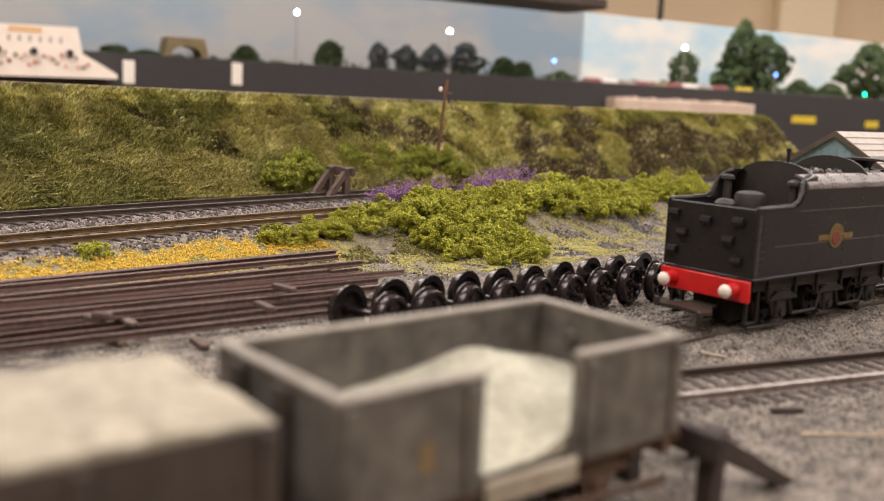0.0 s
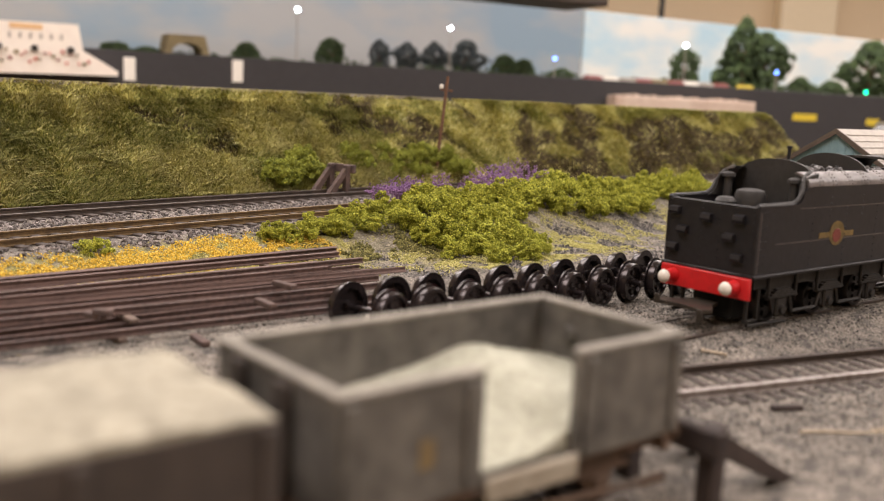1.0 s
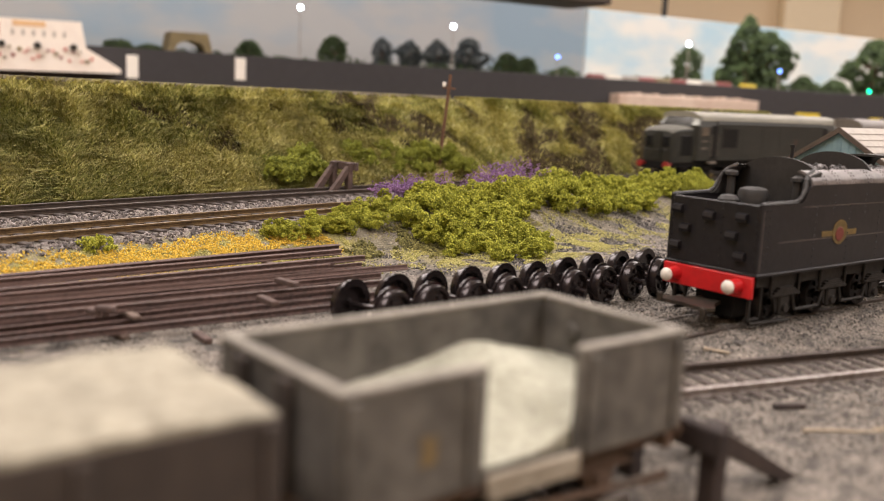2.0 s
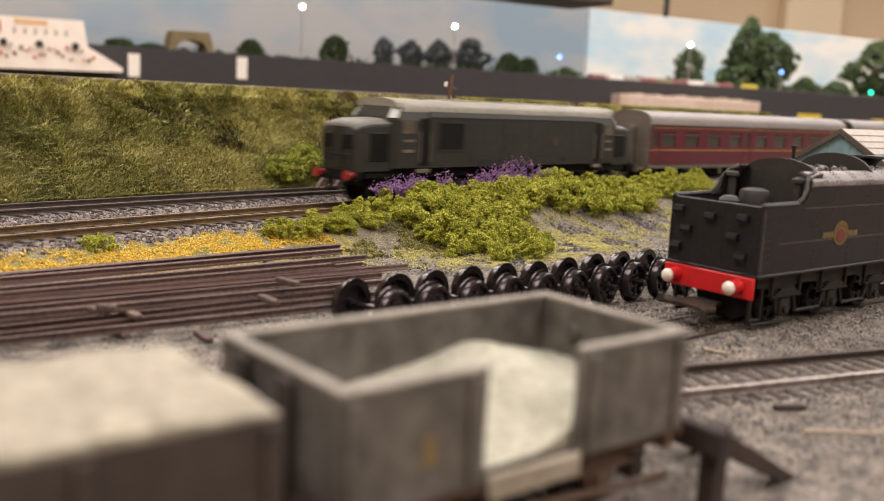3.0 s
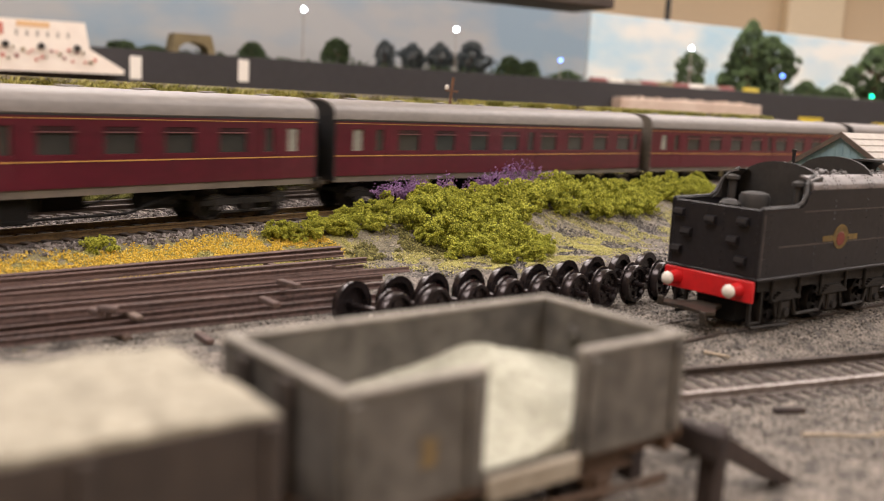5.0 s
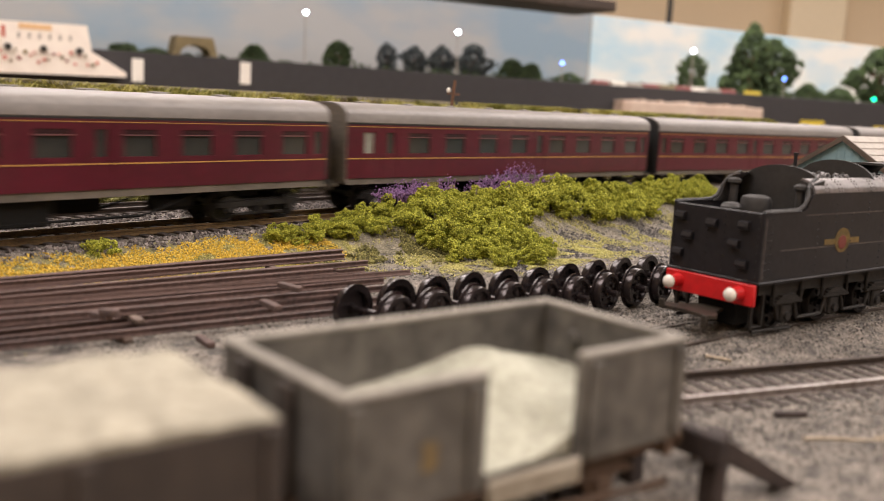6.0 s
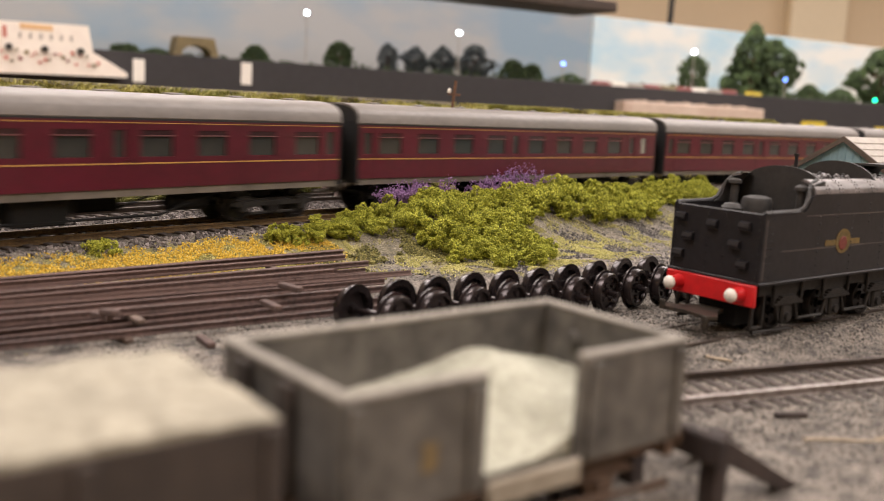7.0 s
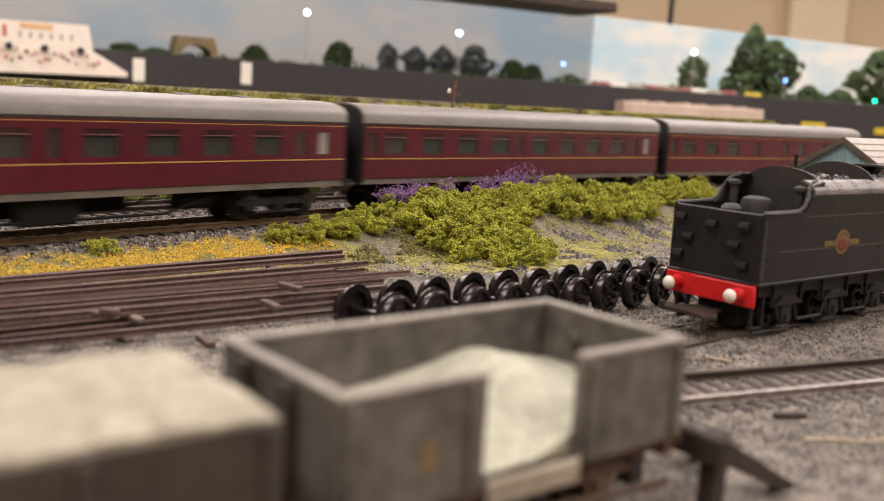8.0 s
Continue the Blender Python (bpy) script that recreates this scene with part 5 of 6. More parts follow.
def clump_mesh(seed, mat, r=9.0, h=9.0, count=420, grain=0.95):
    """A torn piece of foam foliage: knobbly lobes, each covered with fine crumbs."""
    rng = random.Random(seed)
    lobes = []
    for i in range(7):
        a, d = i * 2.4 + rng.uniform(-0.5, 0.5), r * 0.66 * math.sqrt((i + 0.2) / 7)
        k = r * rng.uniform(0.27, 0.42)
        lobes.append((d * math.cos(a), d * math.sin(a), max(k * 0.5, h * rng.uniform(0.4, 0.85) * (1.1 - d / r)), k))
    knobs = []
    for x, y, z, k in lobes:
        for _ in range(9):
            v = Vector((rng.gauss(0, 1), rng.gauss(0, 1), rng.gauss(0.35, 0.9))).normalized() * k * rng.uniform(0.7, 1.0)
            knobs.append((x + v.x, y + v.y, z + v.z, k * rng.uniform(0.24, 0.5)))
    spots = []
    while len(spots) < count:
        x, y, z, k = rng.choice(knobs)
        v = Vector((rng.gauss(0, 1), rng.gauss(0, 1), rng.gauss(0.2, 1))).normalized()
        q = v * k * (1 + 0.5 * noise.noise(v * 2.2 + Vector((x, y, z)))) * rng.uniform(0.86, 1.06)
        if z + q.z > -0.5:
            spots.append((x + q.x, y + q.y, z + q.z, grain * rng.uniform(0.5, 1.3)))
    return crumbs(spots, mat, "bush", seed=seed)


def bushes():
    rng = random.Random(12)
    kinds = [clump_mesh(i, M_BUSH, 10.5, 15.0, 5600, 0.36) for i in range(6)]
    spots = []
    # the larger group, which spreads down towards the wheelsets
    for s in range(90, 256, 11):
        grow = smoothstep(98, 185, s)
        depth = 6 + 64 * smoothstep(128, 185, s) * (1 - 0.75 * smoothstep(205, 250, s))
        lat = 32.0
        while lat < 33 + depth:
            k = 0.58 + 0.55 * grow - 0.003 * (lat - 32) + rng.uniform(-0.14, 0.16)
            spots.append((s + rng.uniform(-4, 4) - (lat - 33) * 0.22, lat + rng.uniform(-3, 3), k))
            lat += 13.0
    for s in range(266, 462, 13):
        for lat in (33, 46, 58):
            if lat < 50 or 275 < s < 360:
                spots.append((s + rng.uniform(-5, 5), lat + rng.uniform(-4, 4), 1.18 - 0.004 * (lat - 33) + rng.uniform(-0.22, 0.2)))
    spots += [(98, 34, 0.66), (104, 30, 0.75), (110, 36, 0.85), (118, 31, 0.95), (126, 38, 0.95)]
    for s, lat, k in spots:
        p = arc(s, lat)
        ob = new("bush", rng.choice(kinds))
        ob.matrix_basis = mpose(p.x, p.y, ground_z(p.x, p.y) - 0.8, rng.uniform(0, 360), rng.uniform(-14, 14), rng.uniform(-14, 14)) @ Matrix.Scale(k * rng.uniform(0.68, 1.05), 4)
        tagged(ob, "bright olive-green foam bush on the mound", "bush", "bushes on the mound")
    # tuft beside the main line, thicket at the foot of the bank
    p = arc(15, 27)
    ob = new("bush", clump_mesh(31, M_BUSH, 8, 6, 2600, 0.3))
    ob.matrix_basis = mpose(p.x, p.y, ground_z(p.x, p.y) - 0.5)
    tagged(ob, "small green tuft beside the main line ballast", "bush")
    dark = [clump_mesh(40 + i, M_BUSH_DARK, 11, 12, 2600, 0.5) for i in range(4)]
    for i in range(34):
        if i < 10:
            s, lat, k = rng.uniform(196, 234), -rng.uniform(96, 106), rng.uniform(0.9, 1.25)
        else:
            s, lat, k = rng.uniform(255, 362), -rng.uniform(97, 110), rng.uniform(0.65, 1.0)
        p = arc(s, lat)
        ob = new("bush", dark[i % 4])
        ob.matrix_basis = mpose(p.x, p.y, ground_z(p.x, p.y) - 2, rng.uniform(0, 360)) @ Matrix.Scale(k, 4)
        tagged(ob, "mid-green shrub at the foot of the grassy bank", "bush", "shrubs at the foot of the bank")


def sprays():
    """Purple flowering sprays: fine crooked stems dotted with crumbs."""
    rng = random.Random(5)
    for s0, s1, lat, n, tall in ((164, 198, 26, 44, 8), (238, 292, 26, 64, 14), (188, 236, 25, 14, 9)):
        bm = bmesh.new()
        spots = []
        c = arc((s0 + s1) / 2, lat)
        gz = ground_z(c.x, c.y)
        for _ in range(n):
            s = rng.uniform(s0, s1)
            peak = math.exp(-((s - (s0 + s1) / 2) / (s1 - s0) * 2.6) ** 2)
            b = arc(s, lat + rng.uniform(-3.5, 3.5))
            p = Vector((b.x - c.x, b.y - c.y, ground_z(b.x, b.y) - gz + 8))
            d = Vector((rng.uniform(-0.7, 0.7), rng.uniform(-0.7, 0.7), 1))
            for k in range(7):
                q = p + d.normalized() * tall * (0.5 + 0.5 * peak) * rng.uniform(0.13, 0.24)
                rod(bm, p, q, 0.16, 4)
                for _ in range(3):
                    spots.append((q.x + rng.gauss(0, 0.9), q.y + rng.gauss(0, 0.9), q.z + rng.gauss(0, 0.8), rng.uniform(0.25, 0.55)))
                p, d = q, d + Vector((rng.gauss(0, 0.6), rng.gauss(0, 0.6), rng.gauss(0, 0.3)))
            rod(bm, (b.x - c.x, b.y - c.y, -2), (b.x - c.x, b.y - c.y, ground_z(b.x, b.y) - gz + 8.2), 0.2, 4)
        root = group_root("flowering_shrub", mpose(c.x, c.y, gz), "purple flowering shrub behind the green bushes", "shrub", "purple shrubs")
        part("stems", bm, M_PURPLE, root, smooth=False)
        ob = new("blossom", crumbs(spots, M_PURPLE, "blossom", seed=3))
        ob.parent = root
        tagged(ob, "", kind="stuff")


def flock():
    """Yellow blossom and straw-coloured crumbs on the verge."""
    rng = random.Random(9)
    spots, straw = [], []
    while len(spots) < 12500:
        s, lat = rng.uniform(-85, 118), rng.gauss(38, 8)
        p = arc(s, lat)
        if not 24 < lat < 62 or nz(p.x, p.y, 9, 31) + 0.35 * nz(p.x, p.y, 3, 32) < -0.34 - 0.3 * smoothstep(20, -40, s) + abs(lat - 38) * 0.02:
            continue
        spots.append((p.x, p.y, ground_z(p.x, p.y) + rng.uniform(0, 1.1), rng.uniform(0.18, 0.46)))
    tagged(new("flower_carpet", crumbs(spots, M_YELLOW, "flower_carpet", seed=1)), "orange-yellow blossom scattered on the verge", "flowers", kind="stuff")
    while len(straw) < 42000:
        kind = rng.random()
        if kind < 0.42:
            s, lat = rng.uniform(-80, 125), rng.gauss(48, 12)
        elif kind < 0.62:
            s, lat = rng.uniform(140, 270), rng.gauss(97, 8)
        else:
            s, lat = rng.uniform(120, 380), rng.gauss(76, 14)
        if lat < 22:
            continue
        p = arc(s, lat)
        if nz(p.x, p.y, 12, 41) < -0.05:
            continue
        straw.append((p.x, p.y, ground_z(p.x, p.y) + rng.uniform(-0.1, 0.5), rng.uniform(0.15, 0.4)))
    scrub = []
    while len(scrub) < 5000:
        s, lat = rng.uniform(85, 200), rng.gauss(60, 10)
        p = arc(s, lat)
        if lat < 40 or nz(p.x, p.y, 11, 45) + 0.4 * nz(p.x, p.y, 4, 46) < 0.02:
            continue
        scrub.append((p.x, p.y, ground_z(p.x, p.y) + rng.uniform(0, 1.4), rng.uniform(0.25, 0.6)))
    tagged(new("low_scrub", crumbs(scrub, M_SCRUB, "low_scrub", seed=4)), "low olive-brown scrub in front of the bushes", "ground cover", kind="stuff")
    tagged(new("ground_flock", crumbs(straw, M_STRAW, "ground_flock", seed=2)), "straw-green flock crumbs on the ash", "ground cover", kind="stuff")


def grass_patch(name, count, mat, keep, label, seed, long=1.0):
    """Static grass: short bent blades combed along and down the bank, each a thin tapered strip."""
    rng = random.Random(seed)
    verts, faces = [], []
    n = 0
    while n < count:
        s = rng.uniform(20, 830) if rng.random() < 0.45 else rng.uniform(20, 300)
        lat = -rng.uniform(91, 168)
        p = arc(s, lat)
        # the kerb along the top of the bank stays almost bare
        if 55 < s < 410 and (lat < -156 or lat < -143 and rng.random() < 0.85):
            continue
        if rng.random() > keep(s, lat, p.x, p.y):
            continue
        n += 1
        z = ground_z(p.x, p.y)
        h = rng.uniform(2.2, 5.6) * long
        down, along = arc(s, lat + 1) - p, arc(s - 1, lat) - p
        comb = nz(p.x, p.y, 14, 61)
        lean = Vector((rng.gauss(0, 0.8), rng.gauss(0, 0.8), 0)) + down * rng.uniform(0.0, 0.6) + along * (0.4 + comb * 2.0)
        w = Vector((down.x, down.y, 0)).normalized() * rng.uniform(0.2, 0.42)
        b0 = Vector((p.x, p.y, z - 0.3))
        b1 = b0 + Vector((0, 0, h * 0.5)) + lean * h * 0.35
        b2 = b0 + Vector((0, 0, h * 0.48)) + lean * h * 0.95
        k = len(verts)
        for q in (b0 - w, b0 + w, b1 + w * 0.8, b1 - w * 0.8, b2):
            verts.append(tuple(q * MM))
        faces += [(k, k + 1, k + 2, k + 3), (k + 3, k + 2, k + 4)]
    me = bpy.data.meshes.new(name)
    me.from_pydata(verts, [], faces)
    me.materials.append(mat)
    tagged(new(name, me), label, "grass", kind="stuff")


def bank_grass():
    grass_patch("straw_grass", 100000, M_GRASS, lambda s, lat, x, y: (1 - 0.93 * bare(s, lat, x, y)) * (0.35 + 0.65 * smoothstep(-0.1, 0.2, nz(s * 0.5, lat, 30, 71))), "straw-yellow static grass on the railway bank", 14)
    grass_patch("dry_grass", 16000, M_GRASS_DRY, lambda s, lat, x, y: 0.75 * bare(s, lat, x, y), "short brown dead grass on the bare earth of the bank", 16, 0.6)
    grass_patch("green_grass", 55000, M_GRASS_GREEN, lambda s, lat, x, y: (1 - 0.93 * bare(s, lat, x, y)) * smoothstep(0.15, -0.15, nz(s * 0.5, lat, 30, 71)), "olive-green static grass on the railway bank", 15, 0.9)


bushes()
sprays()
flock()
bank_grass()


def ballast_spot(rng):
    s = rng.uniform(-70, 420)
    lat = rng.uniform(-82, 27)
    inside = min(abs(lat), abs(lat - FAR_LAT)) < 15.5
    p = arc(s, lat)
    return p.x, p.y, ground_z(p.x, p.y) + (rng.uniform(-1.2, -0.6) if inside else rng.uniform(-0.1, 0.5))


stones("ballast", 15000, ballast_spot, 1.0, M_STONE, "loose grey ballast stones round the main line", 3)


def ash_spot(rng):
    x, y = rng.uniform(-90, 190), rng.uniform(170, 600)
    s, lat = arc_of(x, y)
    if lat < 60:
        x, y = rng.uniform(20, 160), rng.uniform(190, 330)
    return x, y, ground_z(x, y) + rng.uniform(-0.05, 0.15)


stones("ash_grit", 26000, ash_spot, 0.5, M_ASHCHIP, "coarse grey ash grit on the yard ground", 6)


def heap_spot(rng):
    while True:
        s, lat = rng.uniform(120, 430), rng.uniform(60, 135)
        p = arc(s, lat)
        if nz(p.x, p.y, 22, 81) + 0.4 * nz(p.x, p.y, 8, 82) > 0.12:
            return p.x, p.y, ground_z(p.x, p.y) + rng.uniform(-0.1, 0.2)


M_DARKCHIP = island_material("dark_cinder_chips", [(0.018, 0.017, 0.018), (0.05, 0.046, 0.045), (0.1, 0.093, 0.088), (0.3, 0.27, 0.25)])
stones("cinders", 9000, heap_spot, 0.6, M_DARKCHIP, "dark cinder patches on the yard ground", 8)

# ---- beyond: shed, pole, the layout across the hall ----
M_BLUE = material("pale_blue_shed_paint", (0.22, 0.34, 0.38), (0.16, 0.26, 0.3), 0.7, grain=300, spots=40, bump=0.15)
M_SHEDROOF = material("pale_grey_shed_roof", (0.42, 0.39, 0.35), (0.33, 0.3, 0.27), 0.8, grain=300, spots=40, bump=0.15)
M_BARGE = material("dark_brown_bargeboard", (0.1, 0.075, 0.06), (0.06, 0.045, 0.035), 0.7, bump=0.1)
M_FASCIA = material("charcoal_fascia", (0.032, 0.03, 0.033), (0.025, 0.0235, 0.026), 0.7, grain=60, spots=4, bump=0.05)
M_LABEL = material("white_card", (0.82, 0.79, 0.73), (0.76, 0.73, 0.67), 0.7, bump=0)
M_FARGROUND = material("far_scenic_ground", (0.1, 0.11, 0.03), (0.12, 0.1, 0.07), 0.95, grain=120, spots=9, bump=0.3)
M_FARTREE = island_material("far_dark_foliage", [(0.02, 0.034, 0.014), (0.045, 0.075, 0.026), (0.075, 0.115, 0.042)])
M_FARBLUE = island_material("far_bluish_foliage", [(0.035, 0.045, 0.055), (0.065, 0.08, 0.09), (0.1, 0.115, 0.115)])
M_STONEARCH = material("ochre_stone_arch", (0.3, 0.24, 0.13), (0.2, 0.16, 0.09), 0.85, grain=200, spots=30, bump=0.2)
M_YELLOWSIGN = material("yellow_sign", (0.65, 0.5, 0.03), (0.55, 0.42, 0.03), 0.6, bump=0)
M_POST = material("brown_post", (0.16, 0.075, 0.04), (0.1, 0.05, 0.03), 0.7, bump=0.1)
M_PELMET = material("dark_pelmet_board", (0.07, 0.05, 0.04), (0.05, 0.036, 0.03), 0.8, grain=40, spots=4, bump=0.05)
M_LED = material("white_led", (0.8, 0.92, 1.0), (0.8, 0.92, 1.0), 0.5, bump=0, emit=60.0)
M_LED_BLUE = material("blue_led", (0.12, 0.25, 1.0), (0.12, 0.25, 1.0), 0.5, bump=0, emit=10.0)
M_LED_GREEN = material("green_led", (0.0, 1.0, 0.45), (0.0, 1.0, 0.45), 0.5, bump=0, emit=9.0)
M_PANEL = material("white_panel_board", (0.9, 0.84, 0.76), (0.84, 0.76, 0.69), 0.5, bump=0)
M_PANELRED = material("pale_red_mark", (0.62, 0.16, 0.12), (0.5, 0.2, 0.16), 0.5, bump=0)
M_HEADING = material("faded_orange_paint", (0.75, 0.5, 0.27), (0.68, 0.45, 0.25), 0.6, bump=0)
M_LEDGE = material("cream_ledge_paint", (0.62, 0.52, 0.44), (0.45, 0.33, 0.26), 0.7, grain=60, spots=12, bump=0, contrast=0.8)
M_KNOB = material("black_knob", (0.02, 0.02, 0.02), (0.015, 0.015, 0.015), 0.4, bump=0)
M_FARRED = material("far_red_paint", (0.3, 0.07, 0.06), (0.2, 0.05, 0.045), 0.5, bump=0)


def sky_board_material(name, cloud, blue):
    """Printed sky backscene: blue gaps between soft white cloud."""
    m = bpy.data.materials.new(name)
    m.use_nodes = True
    nt = m.node_tree
    b = nt.nodes["Principled BSDF"]
    b.inputs["Roughness"].default_value = 0.6
    co, mp = nt.nodes.new("ShaderNodeTexCoord"), nt.nodes.new("ShaderNodeMapping")
    mp.inputs["Scale"].default_value = (1.0, 1.0, 2.2)
    n = nt.nodes.new("ShaderNodeTexNoise")
    n.inputs["Scale"].default_value, n.inputs["Detail"].default_value = 3.2, 5
    r = nt.nodes.new("ShaderNodeValToRGB")
    e = r.color_ramp.elements
    e[0].position, e[0].color = 0.36, (*blue, 1)
    e[1].position, e[1].color = 0.54, (*cloud, 1)
    nt.links.new(co.outputs["Object"], mp.inputs[0])
    nt.links.new(mp.outputs[0], n.inputs["Vector"])
    nt.links.new(n.outputs[0], r.inputs[0])
    nt.links.new(r.outputs[0], b.inputs["Base Color"])
    return m


# One sky print in two tones: pelmet shade put into the darker colours.
M_SKY_SHADED = sky_board_material("printed_grey_sky", (0.34, 0.345, 0.355), (0.22, 0.3, 0.38))
M_SKY_LIT = sky_board_material("printed_pale_sky", (0.74, 0.74, 0.72), (0.42, 0.6, 0.72))
FAR_A = math.atan2(0.485, 0.875)


def far_pose(u, v=0.0, z=0.0):
    """Across the hall: u along the other layout's front, v back from it."""
    return mpose(u * math.cos(FAR_A) - v * math.sin(FAR_A), 2174 + u * math.sin(FAR_A) + v * math.cos(FAR_A), z, math.degrees(FAR_A))


def shed():
    root = group_root("shed", mpose(207, 500, 0, 38.5), "pale blue shed with grey pitched roof behind the tender", "shed")
    w, L, eave, apex = 26.0, 95.0, 42.0, 58.3
    bm = bmesh.new()
    prism(bm, [(-w, YARD_Z - 1), (w, YARD_Z - 1), (w, eave), (0, apex - 0.4), (-w, eave)], "x", 1.5, L)
    wall = part("wall", bm, M_BLUE, root, smooth=False)
    for k in range(12):
        y = -w + 4 + k * 4.2
        bm = bmesh.new()
        box(bm, (1.2, y, YARD_Z), (1.5, y + 0.35, eave + (apex - eave) * (1 - abs(y) / w) - 1.5))
        part("batten", bm, M_BLUE, wall, smooth=False)
    for side in (-1, 1):
        bm = bmesh.new()
        prism(bm, [(0, apex), (side * (w + 3), eave - 1.8), (side * (w + 3), eave - 0.2), (0, apex + 1.6)], "x", 0, L + 2)
        roof = part("roof", bm, M_SHEDROOF, root, "pale grey sheet roof", smooth=False)
        bm = bmesh.new()
        for k in range(1, 6):
            y = (w + 3) * k / 6
            z = apex + 1.6 - (apex + 1.8 - eave) * k / 6
            box(bm, (0, side * y, z - 0.2), (L + 2, side * (y + 0.5), z + 0.25))
        part("roof_seam", bm, M_SHEDROOF, roof, smooth=False)
        bm = bmesh.new()
        prism(bm, [(0, apex - 1.2), (side * (w + 3.2), eave - 3.0), (side * (w + 3.2), eave - 0.1), (0, apex + 1.8)], "x", -0.8, 0.2)
        part("bargeboard", bm, M_BARGE, root, "dark brown bargeboard", smooth=False)


def post_by_tender():
    p = Vector((146.9, 400.9, 0))
    bm = bmesh.new()
    rod(bm, (0, 0, YARD_Z), (0, 0, 52.4), 0.75, 8)
    rod(bm, (0, 0, 51.8), (0, 0, 53.0), 1.1, 8)
    tagged(link("post", bm, M_BLACK, m=mpose(p.x, p.y, 0)), "thin black post standing behind the tender", "post")


def bank_pole():
    """Leaning brown telegraph pole on the bank."""
    p = arc(336, -101)
    z = ground_z(p.x, p.y)
    root = group_root("telegraph_pole", mpose(p.x, p.y, z - 1, 0, 0, 5.0), "leaning brown telegraph pole on the grassy bank", "telegraph pole")
    bm = bmesh.new()
    rod(bm, (0, 0, 0), (0, 0, 64), 1.3, 10, 1.0)
    part("pole", bm, M_POST, root)
    bm = bmesh.new()
    box(bm, (-4.5, -0.6, 54), (4.5, 0.6, 55.4), 0.2)
    part("crossarm", bm, M_POST, root, smooth=False)
    bm = bmesh.new()
    ring_lathe(bm, ((0, 55.4), (1.2, 55.4), (1.3, 57.6), (0.6, 58.4), (0, 58.4)), 10, Matrix.Translation((-3.6, 0, 0)))
    part("insulator", bm, M_LABEL, root, "white insulator")


def bank_kerb():
    """Pale kerb of the road along the top of the bank."""
    bm = bmesh.new()
    last = None
    for s in range(-60, 400, 10):
        ring = [bm.verts.new(arc(s, lat, z)) for lat, z in ((-152, 60), (-152, 67.2), (-158, 67.2), (-158, 60))]
        if last:
            for k in range(4):
                bm.faces.new((last[k], last[(k + 1) % 4], ring[(k + 1) % 4], ring[k]))
        last = ring
    tagged(link("kerb", bm, material("pale_kerb", (0.3, 0.27, 0.22), (0.2, 0.18, 0.14), 0.9, bump=0.2)), "pale weathered kerb along the top of the bank", "kerb", kind="structure")


def far_tree(u, v, z, tall, wide, mat, seed, label, conical=False):
    root = group_root("tree", far_pose(u, v, z), label, "tree", "trees of the far layout")
    bm = bmesh.new()
    rod(bm, (0, 0, 0), (0, 0, tall * 0.6), wide * 0.07, 8, wide * 0.03)
    rng = random.Random(seed)
    for _ in range(6):
        h = tall * rng.uniform(0.25, 0.5)
        rod(bm, (0, 0, h), (rng.uniform(-1, 1) * wide * 0.35, rng.uniform(-1, 1) * wide * 0.3, h + tall * 0.2), wide * 0.03, 6, wide * 0.01)
    part("trunk", bm, M_POST, root)
    spots = []
    n = 700
    while len(spots) < n:
        t = rng.random()
        z0 = tall * (0.06 + 0.94 * t)
        k = (1 - t) ** 0.75 * 0.55 + 0.03 if conical else 0.5 * math.sin(math.pi * min(1, 0.12 + 0.86 * t)) ** 0.7
        k *= 0.92 + 0.14 * math.sin(t * 9 + seed)
        a = rng.uniform(0, 6.28)
        k *= 1 + 0.5 * noise.noise(Vector((math.cos(a) * 1.6 + seed, math.sin(a) * 1.6, t * 5)))
        d = wide * k * math.sqrt(rng.uniform(0.35, 1.05))
        spots.append((d * math.cos(a), d * math.sin(a), z0, wide * rng.uniform(0.03, 0.065)))
    ob = new("crown", crumbs(spots, mat, "crown", seed=seed))
    ob.parent = root


def street_lamp(u, v, base, z, led, label):
    root = group_root("street_lamp", far_pose(u, v, base), label, "street lamp", "lamps of the far layout")
    bm = bmesh.new()
    rod(bm, (0, 0, 0), (0, 0, z - base), 1.6, 8, 1.0)
    box(bm, (-4, -4, 0), (4, 4, 3), 0.5)
    part("post", bm, M_SHEDROOF, root)
    bm = bmesh.new()
    bmesh.ops.create_uvsphere(bm, u_segments=12, v_segments=8, radius=4.2)
    bmesh.ops.translate(bm, vec=(0, 0, z - base), verts=bm.verts)
    part("lamp_head", bm, led, root, "glowing lamp head")


